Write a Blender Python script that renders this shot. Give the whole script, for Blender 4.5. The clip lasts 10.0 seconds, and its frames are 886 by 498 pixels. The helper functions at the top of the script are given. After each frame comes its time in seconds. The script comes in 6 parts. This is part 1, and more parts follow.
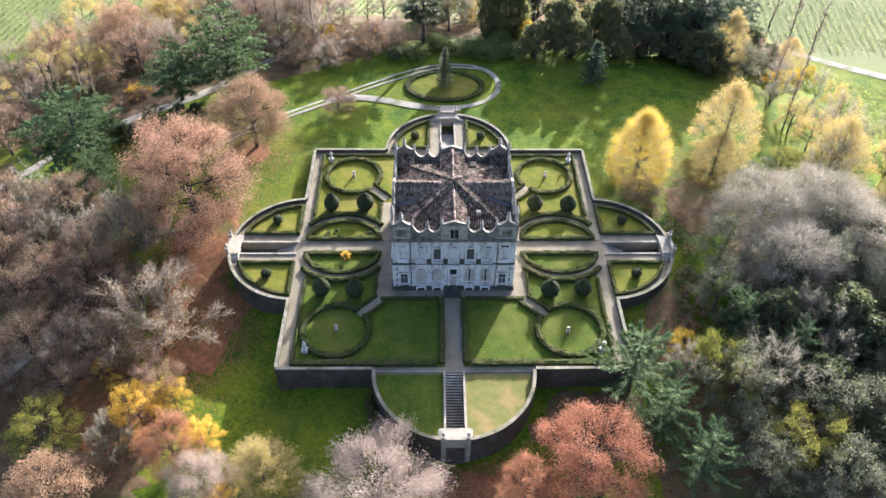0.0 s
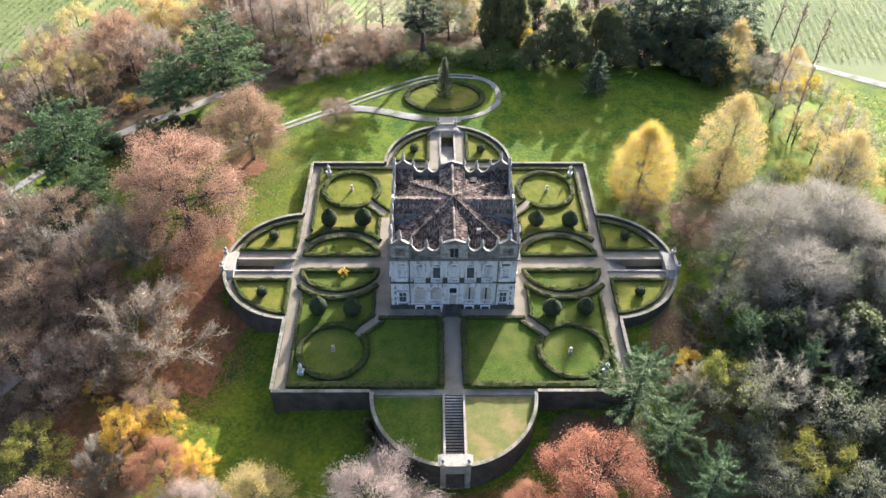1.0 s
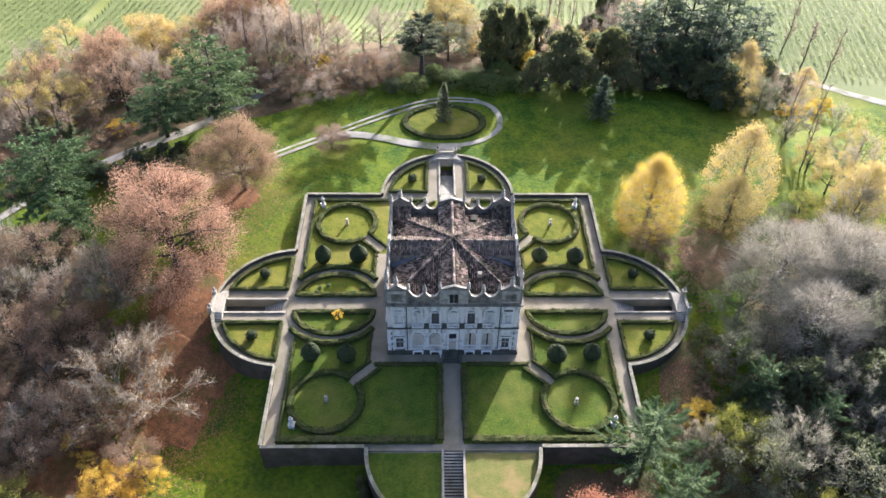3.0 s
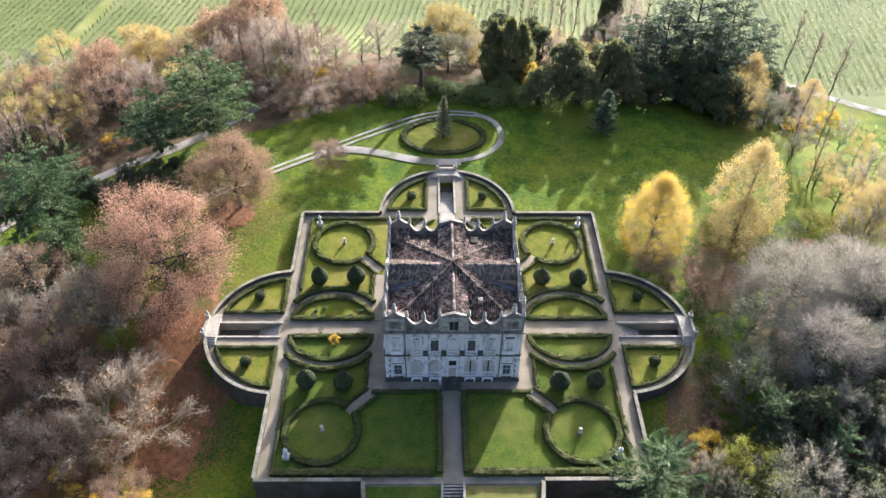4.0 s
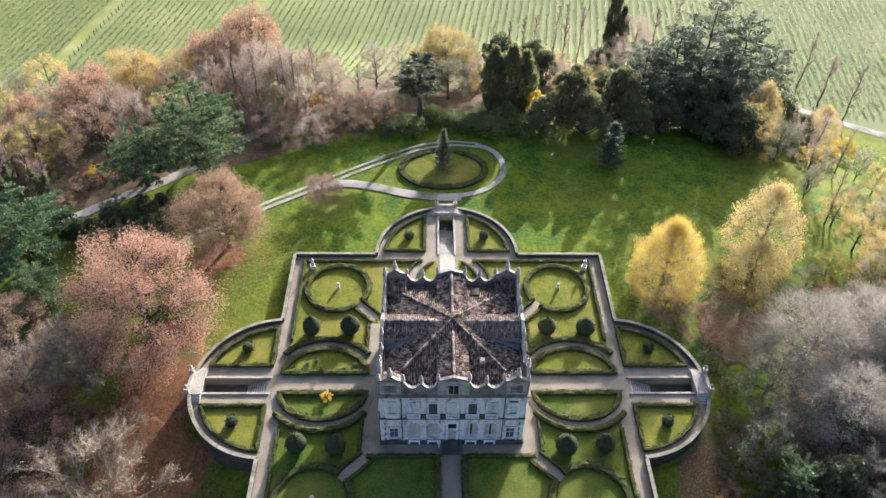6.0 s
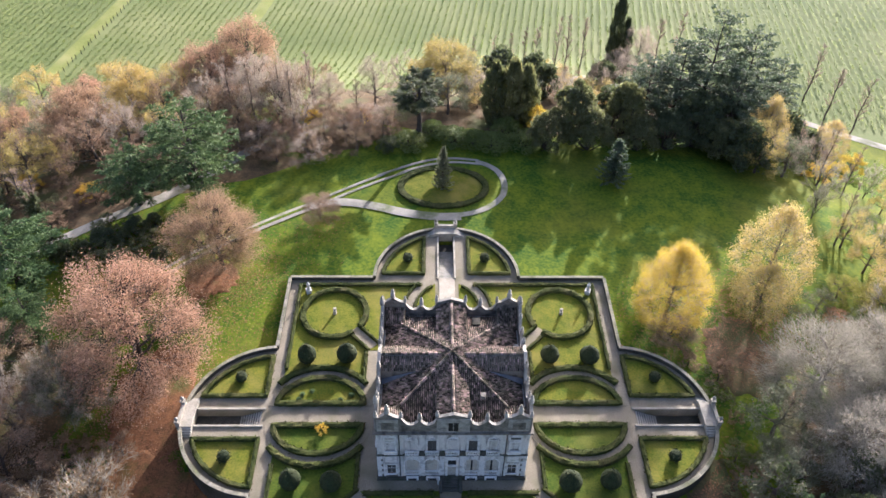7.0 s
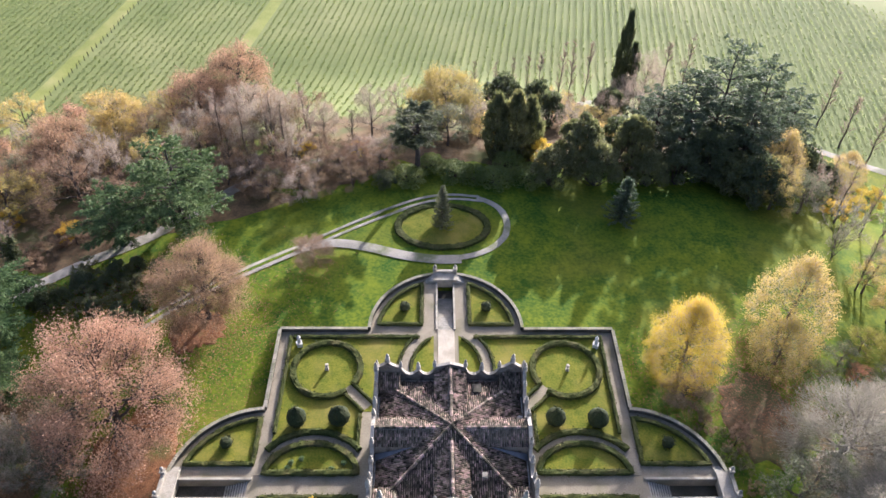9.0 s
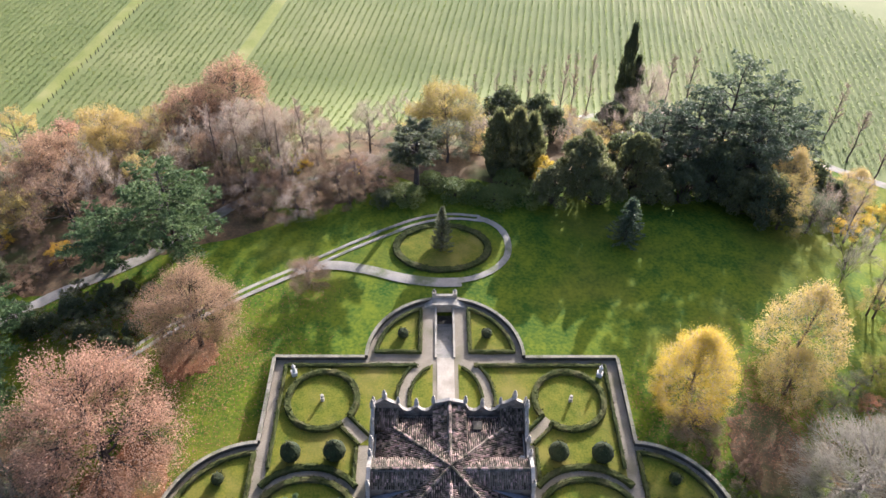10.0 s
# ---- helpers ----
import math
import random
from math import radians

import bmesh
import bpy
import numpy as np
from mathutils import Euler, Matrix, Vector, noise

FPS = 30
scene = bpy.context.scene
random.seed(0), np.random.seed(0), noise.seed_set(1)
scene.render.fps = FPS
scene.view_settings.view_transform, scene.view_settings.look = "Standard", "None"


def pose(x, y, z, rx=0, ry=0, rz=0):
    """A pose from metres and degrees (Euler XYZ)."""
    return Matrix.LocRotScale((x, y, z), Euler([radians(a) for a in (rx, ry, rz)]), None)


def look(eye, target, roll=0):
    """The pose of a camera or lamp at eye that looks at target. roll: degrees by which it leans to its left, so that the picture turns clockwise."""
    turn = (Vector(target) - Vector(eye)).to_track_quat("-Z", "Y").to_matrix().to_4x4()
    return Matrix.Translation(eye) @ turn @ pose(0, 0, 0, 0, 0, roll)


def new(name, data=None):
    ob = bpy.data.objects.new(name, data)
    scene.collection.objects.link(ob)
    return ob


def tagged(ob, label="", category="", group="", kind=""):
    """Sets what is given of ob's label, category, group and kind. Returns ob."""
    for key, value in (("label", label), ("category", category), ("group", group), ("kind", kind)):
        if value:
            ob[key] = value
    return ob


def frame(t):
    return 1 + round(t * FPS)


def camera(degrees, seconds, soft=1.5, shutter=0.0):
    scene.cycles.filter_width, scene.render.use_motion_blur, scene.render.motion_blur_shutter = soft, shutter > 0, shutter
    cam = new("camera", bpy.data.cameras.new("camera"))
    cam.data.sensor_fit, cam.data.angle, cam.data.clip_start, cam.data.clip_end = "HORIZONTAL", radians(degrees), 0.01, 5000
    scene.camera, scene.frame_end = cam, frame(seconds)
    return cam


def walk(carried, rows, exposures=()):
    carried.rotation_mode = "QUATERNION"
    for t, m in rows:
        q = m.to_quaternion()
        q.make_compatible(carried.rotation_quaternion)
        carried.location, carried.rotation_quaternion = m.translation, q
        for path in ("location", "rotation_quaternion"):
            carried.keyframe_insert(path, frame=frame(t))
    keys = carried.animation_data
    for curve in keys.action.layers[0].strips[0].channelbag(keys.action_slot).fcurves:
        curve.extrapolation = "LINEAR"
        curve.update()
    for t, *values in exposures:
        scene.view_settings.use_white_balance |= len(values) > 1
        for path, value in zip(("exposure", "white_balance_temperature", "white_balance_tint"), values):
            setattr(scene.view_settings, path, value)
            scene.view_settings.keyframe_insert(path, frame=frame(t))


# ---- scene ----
cam = camera(61.0, 10.0, soft=1.5)
# seconds, x, y, z, yaw, pitch, roll: a drone gliding ahead about 100 m up
ROWS = [
    (0, -3.987, -105.466, 101.963, -0.655, -44.081, -0.605),
    (0.5, -3.944, -103.424, 102.029, -0.656, -44.038, -0.620),
    (1, -3.900, -101.275, 102.096, -0.656, -43.992, -0.634),
    (1.5, -3.853, -99.025, 102.165, -0.654, -43.946, -0.646),
    (2, -3.804, -96.680, 102.237, -0.651, -43.898, -0.658),
    (2.5, -3.752, -94.247, 102.311, -0.647, -43.848, -0.668),
    (3, -3.697, -91.734, 102.389, -0.641, -43.798, -0.678),
    (3.5, -3.638, -89.146, 102.470, -0.634, -43.747, -0.686),
    (4, -3.576, -86.491, 102.556, -0.625, -43.696, -0.694),
    (4.5, -3.510, -83.775, 102.646, -0.615, -43.645, -0.700),
    (5, -3.440, -81.005, 102.742, -0.604, -43.593, -0.705),
    (5.5, -3.365, -78.189, 102.844, -0.591, -43.542, -0.709),
    (6, -3.285, -75.331, 102.951, -0.577, -43.492, -0.712),
    (6.5, -3.201, -72.440, 103.066, -0.562, -43.442, -0.714),
    (7, -3.111, -69.522, 103.187, -0.545, -43.393, -0.715),
    (7.5, -3.015, -66.584, 103.317, -0.526, -43.345, -0.715),
    (8, -2.913, -63.633, 103.454, -0.507, -43.298, -0.714),
    (8.5, -2.805, -60.675, 103.600, -0.486, -43.253, -0.712),
    (9, -2.690, -57.717, 103.755, -0.463, -43.210, -0.708),
    (9.5, -2.569, -54.765, 103.920, -0.439, -43.169, -0.704),
    (10, -2.440, -51.828, 104.095, -0.414, -43.130, -0.699),
]
walk(cam, [(t, pose(x, y, z, 90 + pitch, roll, yaw)) for t, x, y, z, yaw, pitch, roll in ROWS],
     exposures=[(0.0, 1.9, 5450, 14), (10.0, 1.5, 5450, 19)])

# ---------- light: low autumn sun ahead and to the right, thin haze ----------
SUN_AZ, SUN_EL = radians(25.0), radians(17.5)      # azimuth from +y towards +x
world = bpy.data.worlds.new("world")
scene.world = world
world.use_nodes = True
wn = world.node_tree.nodes
wl = world.node_tree.links
bg = wn["Background"]
sky = wn.new("ShaderNodeTexSky")
sky.sky_type = "NISHITA"
sky.sun_disc = False
sky.sun_elevation = SUN_EL
sky.sun_rotation = SUN_AZ
sky.air_density, sky.dust_density, sky.ozone_density = 0.8, 6.0, 0.4
wl.new(sky.outputs[0], bg.inputs[0])
bg.inputs[1].default_value = 0.118
sun_data = bpy.data.lights.new("sun", "SUN")
sun_data.energy, sun_data.angle, sun_data.color = 5.0, radians(0.6), (1.0, 0.88, 0.72)
sun = new("sun", sun_data)
sun_dir = Vector((math.sin(SUN_AZ) * math.cos(SUN_EL), math.cos(SUN_AZ) * math.cos(SUN_EL), math.sin(SUN_EL)))
sun.matrix_world = look(sun_dir * 300, (0, 0, 0))

# ---------- materials ----------
def material(name, low, high, scale=1.0, fine=12.0, rough=0.8, bump=0.3, stain=None, stain_scale=0.15,
             stain_amount=0.5, per_object=0.0, per_island=0.0, translucent=0.0, metal=0.0, sheen=0.0, stretch=(1, 1, 1), gloss=0.3):
    """Two colours mixed by coarse and fine noise at world scale, with a stain colour, bump and random tint."""
    m = bpy.data.materials.new(name)
    m.use_nodes = True
    n, l = m.node_tree.nodes, m.node_tree.links
    b = n["Principled BSDF"]
    geo = n.new("ShaderNodeNewGeometry")
    mp = n.new("ShaderNodeMapping")
    mp.inputs["Scale"].default_value = stretch
    l.new(geo.outputs["Position"], mp.inputs["Vector"])

    def tex(sc, detail=4.0):
        t = n.new("ShaderNodeTexNoise")
        t.inputs["Scale"].default_value = sc
        t.inputs["Detail"].default_value = detail
        l.new(mp.outputs[0], t.inputs["Vector"])
        return t.outputs["Fac"]

    def ramp(src, a, c):
        r = n.new("ShaderNodeMapRange")
        r.inputs["From Min"].default_value, r.inputs["From Max"].default_value = a, c
        l.new(src, r.inputs["Value"])
        return r.outputs[0]

    def mix(fac, a, c, kind="MIX"):
        x = n.new("ShaderNodeMix")
        x.data_type, x.blend_type = "RGBA", kind
        for sock, v in ((x.inputs[0], fac), (x.inputs[6], a), (x.inputs[7], c)):
            if isinstance(v, (int, float)):
                sock.default_value = v
            elif isinstance(v, tuple):
                sock.default_value = (*v, 1.0)
            else:
                l.new(v, sock)
        return x.outputs[2]

    def half(a, c):
        x = n.new("ShaderNodeMath")
        x.operation = "ADD"
        l.new(a, x.inputs[0])
        l.new(c, x.inputs[1])
        y = n.new("ShaderNodeMath")
        y.operation = "MULTIPLY"
        y.inputs[1].default_value = 0.5
        l.new(x.outputs[0], y.inputs[0])
        return y.outputs[0]

    fine_out = tex(fine, 3.0)
    col = mix(ramp(half(tex(scale), fine_out), 0.36, 0.64), low, high)
    if stain:
        s = ramp(tex(stain_scale, 6.0), 0.48, 0.68)
        x = n.new("ShaderNodeMath")
        x.operation = "MULTIPLY"
        x.inputs[1].default_value = stain_amount
        l.new(s, x.inputs[0])
        col = mix(x.outputs[0], col, stain)
    for amount, source in ((per_object, "object"), (per_island, "island")):
        if amount:
            if source == "object":
                info = n.new("ShaderNodeObjectInfo").outputs["Random"]
            else:
                info = geo.outputs["Random Per Island"]
            v = n.new("ShaderNodeHueSaturation")
            r = n.new("ShaderNodeMapRange")
            r.inputs["To Min"].default_value, r.inputs["To Max"].default_value = 1 - amount, 1 + amount
            l.new(info, r.inputs["Value"])
            l.new(r.outputs[0], v.inputs["Value"])
            h = n.new("ShaderNodeMapRange")
            h.inputs["To Min"].default_value, h.inputs["To Max"].default_value = 0.5 + amount * 0.07, 0.5 - amount * 0.07
            l.new(info, h.inputs["Value"])
            l.new(h.outputs[0], v.inputs["Hue"])
            l.new(col, v.inputs["Color"])
            col = v.outputs[0]
    l.new(col, b.inputs["Base Color"])
    b.inputs["Roughness"].default_value = rough
    b.inputs["Metallic"].default_value = metal
    b.inputs["Specular IOR Level"].default_value = gloss
    if sheen:
        b.inputs["Sheen Weight"].default_value = sheen
        b.inputs["Sheen Roughness"].default_value = 0.5
    if bump:
        bp = n.new("ShaderNodeBump")
        bp.inputs["Strength"].default_value = bump
        bp.inputs["Distance"].default_value = 0.05
        l.new(fine_out, bp.inputs["Height"])
        l.new(bp.outputs[0], b.inputs["Normal"])
    if translucent:
        tr = n.new("ShaderNodeBsdfTranslucent")
        l.new(col, tr.inputs[0])
        ms = n.new("ShaderNodeMixShader")
        ms.inputs[0].default_value = translucent
        l.new(b.outputs[0], ms.inputs[1])
        l.new(tr.outputs[0], ms.inputs[2])
        l.new(ms.outputs[0], n["Material Output"].inputs["Surface"])
    return m


M = {}
M["meadow"] = material("meadow", (0.028, 0.075, 0.009), (0.135, 0.168, 0.011), 0.25, 1.6, 0.9, 0.7, stain=(0.17, 0.155, 0.025), stain_scale=0.045, stain_amount=0.45, gloss=0.08)
M["lawn"] = material("lawn", (0.062, 0.094, 0.009), (0.165, 0.158, 0.02), 0.5, 3.0, 0.9, 0.6, stain=(0.22, 0.18, 0.05), stain_scale=0.13, stain_amount=0.65, gloss=0.08)
M["front_lawn"] = material("front_lawn", (0.036, 0.072, 0.01), (0.1, 0.125, 0.016), 0.5, 3.0, 0.9, 0.6, stain=(0.13, 0.125, 0.03), stain_scale=0.13, stain_amount=0.5, gloss=0.08)
M["dry_lawn"] = material("dry_lawn", (0.1, 0.125, 0.022), (0.18, 0.16, 0.045), 0.8, 4.0, 0.9, 0.6, stain=(0.27, 0.18, 0.08), stain_scale=0.3, stain_amount=0.7)
M["gravel"] = material("gravel", (0.18, 0.156, 0.115), (0.285, 0.252, 0.19), 0.5, 5.0, 0.9, 0.4, stain=(0.115, 0.108, 0.06), stain_scale=0.25, stain_amount=0.75, gloss=0.15)
M["sand_path"] = material("sand_path", (0.33, 0.295, 0.235), (0.45, 0.405, 0.33), 0.5, 5.0, 0.9, 0.4, stain=(0.2, 0.18, 0.13), stain_scale=0.3, stain_amount=0.6)
M["road"] = material("road", (0.2, 0.188, 0.16), (0.35, 0.325, 0.28), 0.3, 6.0, 0.9, 0.4, stain=(0.09, 0.11, 0.035), stain_scale=0.25, stain_amount=0.8)
M["wall_stone"] = material("wall_stone", (0.05, 0.046, 0.038), (0.115, 0.105, 0.086), 0.8, 6.0, 0.9, 0.7, stain=(0.03, 0.035, 0.02), stain_scale=0.4, stain_amount=0.75, gloss=0.1)
M["coping"] = material("coping", (0.26, 0.238, 0.195), (0.42, 0.385, 0.32), 1.2, 7.0, 0.85, 0.5, stain=(0.12, 0.113, 0.08), stain_scale=0.6, stain_amount=0.75)
M["mossy_coping"] = material("mossy_coping", (0.16, 0.15, 0.11), (0.31, 0.285, 0.225), 1.0, 6.0, 0.9, 0.5, stain=(0.075, 0.085, 0.03), stain_scale=0.5, stain_amount=0.8, per_object=0.18)
M["step_stone"] = material("step_stone", (0.28, 0.265, 0.225), (0.4, 0.375, 0.325), 1.0, 10.0, 0.85, 0.4, stain=(0.14, 0.145, 0.1), stain_scale=0.7, stain_amount=0.6)
M["plaster"] = material("plaster", (0.53, 0.515, 0.485), (0.7, 0.68, 0.64), 0.6, 6.0, 0.85, 0.3, stain=(0.18, 0.17, 0.155), stain_scale=0.8, stain_amount=0.9, stretch=(1.5, 1.5, 0.3))
M["white_stone"] = material("white_stone", (0.62, 0.605, 0.575), (0.8, 0.785, 0.75), 1.0, 10.0, 0.8, 0.3, stain=(0.28, 0.27, 0.25), stain_scale=1.0, stain_amount=0.75)
M["cream_infill"] = material("cream_infill", (0.42, 0.39, 0.33), (0.55, 0.51, 0.43), 0.8, 8.0, 0.85, 0.2, stain=(0.26, 0.24, 0.21), stain_scale=0.7, stain_amount=0.6)
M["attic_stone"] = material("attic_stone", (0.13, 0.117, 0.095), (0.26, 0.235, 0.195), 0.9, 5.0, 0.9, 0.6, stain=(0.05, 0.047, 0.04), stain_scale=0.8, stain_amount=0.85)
M["pale_coping"] = material("pale_coping", (0.27, 0.25, 0.215), (0.44, 0.41, 0.355), 1.5, 9.0, 0.85, 0.4, stain=(0.11, 0.105, 0.09), stain_scale=1.0, stain_amount=0.75)
M["tile"] = material("tile", (0.022, 0.019, 0.016), (0.4, 0.325, 0.25), 1.2, 7.0, 0.85, 0.6, stain=(0.02, 0.019, 0.017), stain_scale=0.5, stain_amount=0.85, per_island=0.8, gloss=0.12)
# near-black, so the shade between the tile ribs is in the colour
M["roof_deck"] = material("roof_deck", (0.018, 0.016, 0.015), (0.035, 0.03, 0.028), 1.0, 6.0, 0.9, 0.4)
M["litter"] = material("litter", (0.07, 0.05, 0.026), (0.16, 0.105, 0.05), 0.5, 2.2, 0.95, 0.8, stain=(0.06, 0.08, 0.02), stain_scale=0.13, stain_amount=0.9)
M["leaf_carpet"] = material("leaf_carpet", (0.1, 0.05, 0.022), (0.27, 0.125, 0.052), 0.9, 4.0, 0.95, 0.9, stain=(0.06, 0.08, 0.014), stain_scale=0.22, stain_amount=0.8)
M["statue_stone"] = material("statue_stone", (0.42, 0.41, 0.39), (0.58, 0.57, 0.54), 1.5, 10.0, 0.85, 0.3, stain=(0.25, 0.25, 0.22), stain_scale=1.2, stain_amount=0.6)
M["dark_glass"] = material("dark_glass", (0.012, 0.013, 0.015), (0.025, 0.026, 0.028), 2.0, 9.0, 0.45, 0.0)
M["shutter"] = material("shutter", (0.07, 0.068, 0.065), (0.1, 0.097, 0.092), 2.0, 15.0, 0.7, 0.3)
M["plinth_stone"] = material("plinth_stone", (0.05, 0.05, 0.042), (0.1, 0.098, 0.085), 1.0, 7.0, 0.9, 0.6, stain=(0.03, 0.04, 0.02), stain_scale=0.6, stain_amount=0.7)
M["lead"] = material("lead", (0.15, 0.17, 0.2), (0.24, 0.26, 0.3), 0.8, 9.0, 0.5, 0.2, metal=0.4)
M["steel"] = material("steel", (0.4, 0.41, 0.42), (0.5, 0.51, 0.52), 2.0, 12.0, 0.4, 0.1, metal=0.8)
M["hedge"] = material("hedge", (0.022, 0.034, 0.009), (0.07, 0.078, 0.024), 1.5, 5.0, 0.9, 1.0, stain=(0.095, 0.08, 0.04), stain_scale=0.5, stain_amount=0.5, per_object=0.15, gloss=0.08)
M["topiary"] = material("topiary", (0.012, 0.02, 0.007), (0.034, 0.046, 0.014), 1.5, 6.0, 0.9, 0.9, stain=(0.05, 0.05, 0.02), stain_scale=0.8, stain_amount=0.4, per_object=0.15)
M["bark"] = material("bark", (0.07, 0.055, 0.045), (0.13, 0.105, 0.085), 2.0, 9.0, 0.95, 0.6)
M["pale_bark"] = material("pale_bark", (0.17, 0.152, 0.125), (0.3, 0.275, 0.235), 1.5, 6.0, 0.9, 0.4, stain=(0.1, 0.088, 0.065), stain_scale=0.5, stain_amount=0.7)
M["dark_bark"] = material("dark_bark", (0.035, 0.03, 0.025), (0.075, 0.06, 0.05), 2.0, 9.0, 0.95, 0.6)


def leaf(name, low, high, translucent=0.5, island=0.12, rough=0.7, haze_sheen=0.0):
    """Leaves or twigs; the last value is a pale sheen standing in for haze."""
    M[name] = material(name, low, high, 0.4, 2.5, rough, 0.0, per_object=0.14, per_island=island, translucent=translucent, sheen=haze_sheen)


leaf("russet", (0.33, 0.2, 0.125), (0.5, 0.335, 0.22), 0.5, 0.06)
leaf("copper", (0.3, 0.145, 0.078), (0.47, 0.25, 0.14), 0.5, 0.08)
leaf("rust_dark", (0.2, 0.135, 0.08), (0.335, 0.235, 0.148))
leaf("yellow", (0.62, 0.43, 0.045), (0.8, 0.6, 0.11))
leaf("lemon", (0.56, 0.4, 0.045), (0.74, 0.55, 0.1))
leaf("pale_gold", (0.42, 0.325, 0.1), (0.58, 0.46, 0.16))
leaf("yellow_green", (0.22, 0.24, 0.04), (0.36, 0.34, 0.07))
leaf("olive", (0.13, 0.14, 0.055), (0.22, 0.225, 0.09), 0.55, 0.12, 0.55, 0.2)
leaf("grey_twig", (0.3, 0.272, 0.222), (0.45, 0.41, 0.34), 0.45, 0.1)
leaf("mauve_twig", (0.31, 0.26, 0.205), (0.45, 0.38, 0.305), 0.4, 0.1)
leaf("brown_twig", (0.24, 0.185, 0.14), (0.36, 0.275, 0.215), 0.25)
leaf("cedar_blue", (0.06, 0.095, 0.05), (0.125, 0.165, 0.088), 0.5, 0.12, 0.55, 0.25)
leaf("conifer_green", (0.035, 0.078, 0.024), (0.13, 0.19, 0.062), 0.3)
leaf("dark_evergreen", (0.07, 0.09, 0.038), (0.135, 0.155, 0.066), 0.55, 0.12, 0.55, 0.25)
leaf("pale_fir", (0.08, 0.13, 0.05), (0.19, 0.26, 0.11), 0.35)
leaf("laurel", (0.1, 0.15, 0.03), (0.22, 0.26, 0.065), 0.5, 0.12, 0.55, 0.2)
leaf("grey_green", (0.125, 0.14, 0.08), (0.215, 0.225, 0.14), 0.5)
leaf("fir_green", (0.07, 0.125, 0.05), (0.17, 0.235, 0.1), 0.3)
leaf("beige_twig", (0.43, 0.345, 0.285), (0.58, 0.475, 0.405), 0.5, 0.06)
leaf("fallen", (0.2, 0.085, 0.042), (0.34, 0.155, 0.075), 0.1)
leaf("vine_leaf", (0.17, 0.215, 0.065), (0.24, 0.275, 0.09), 0.5)

# ---------- mesh helpers ----------
def mesh_object(name, verts, faces, mat, parent=None, label="", smooth=False):
    me = bpy.data.meshes.new(name)
    me.from_pydata([tuple(v) for v in verts], [], [tuple(f) for f in faces])
    if smooth:
        me.polygons.foreach_set("use_smooth", [True] * len(me.polygons))
    me.materials.append(M[mat])
    ob = new(name, me)
    if parent is not None:
        ob.parent = parent
    if label:
        ob["label"] = label
    return ob


def part(name, bm, mat, parent=None, label="", smooth=False):
    """Links a bmesh as one mesh object under a thing or a part."""
    me = bpy.data.meshes.new(name)
    bm.to_mesh(me)
    bm.free()
    if smooth:
        me.polygons.foreach_set("use_smooth", [True] * len(me.polygons))
    me.materials.append(M[mat])
    ob = new(name, me)
    if parent is not None:
        ob.parent = parent
    if label:
        ob["label"] = label
    return ob


def thing(name, m, label, category, group="", kind=""):
    ob = new(name)
    ob.matrix_basis = m
    ob.empty_display_size = 0.5
    return tagged(ob, label, category, group, kind)


def share(name, me, parent, m):
    ob = new(name, me)
    ob.parent = parent
    ob.matrix_basis = m
    return ob


def box(bm, x0, x1, y0, y1, z0, z1, m=None):
    vs = [bm.verts.new(Vector(c) if m is None else m @ Vector(c)) for c in
          ((x0, y0, z0), (x1, y0, z0), (x1, y1, z0), (x0, y1, z0), (x0, y0, z1), (x1, y0, z1), (x1, y1, z1), (x0, y1, z1))]
    for f in ((0, 3, 2, 1), (4, 5, 6, 7), (0, 1, 5, 4), (1, 2, 6, 5), (2, 3, 7, 6), (3, 0, 4, 7)):
        bm.faces.new([vs[i] for i in f])


def boxes(*rows):
    bm = bmesh.new()
    for r in rows:
        box(bm, *r)
    return bm


def prism(bm, pts, z0, z1, m=None):
    """A flat polygon (counter-clockwise x, y) raised from z0 to z1."""
    lo = [Vector((x, y, z0)) for x, y in pts]
    hi = [Vector((x, y, z1)) for x, y in pts]
    if m is not None:
        lo, hi = [m @ v for v in lo], [m @ v for v in hi]
    lo, hi = [bm.verts.new(v) for v in lo], [bm.verts.new(v) for v in hi]
    k = len(pts)
    bm.faces.new(hi)
    bm.faces.new(lo[::-1])
    for i in range(k):
        j = (i + 1) % k
        bm.faces.new((lo[i], lo[j], hi[j], hi[i]))


def slab(bm, pts, y0, y1, m=None):
    """A polygon in the x-z plane (counter-clockwise seen from -y) drawn out from y0 (front) to y1."""
    front = [Vector((x, y0, z)) for x, z in pts]
    back = [Vector((x, y1, z)) for x, z in pts]
    if m is not None:
        front, back = [m @ v for v in front], [m @ v for v in back]
    front, back = [bm.verts.new(v) for v in front], [bm.verts.new(v) for v in back]
    k = len(pts)
    bm.faces.new(front)
    bm.faces.new(back[::-1])
    for i in range(k):
        j = (i + 1) % k
        bm.faces.new((front[j], front[i], back[i], back[j]))


def lathe(bm, profile, sides=10, centre=(0, 0, 0)):
    cx, cy, cz = centre
    rings = []
    for r, z in profile:
        rings.append([bm.verts.new((cx + r * math.cos(2 * math.pi * i / sides), cy + r * math.sin(2 * math.pi * i / sides), cz + z)) for i in range(sides)])
    for a, b in zip(rings, rings[1:]):
        for i in range(sides):
            j = (i + 1) % sides
            bm.faces.new((a[i], a[j], b[j], b[i]))
    bm.faces.new(rings[0][::-1])
    bm.faces.new(rings[-1])


def arc(cx, cy, rx, ry, a0, a1, steps):
    return [(cx + rx * math.cos(radians(a0 + (a1 - a0) * i / steps)), cy + ry * math.sin(radians(a0 + (a1 - a0) * i / steps))) for i in range(steps + 1)]


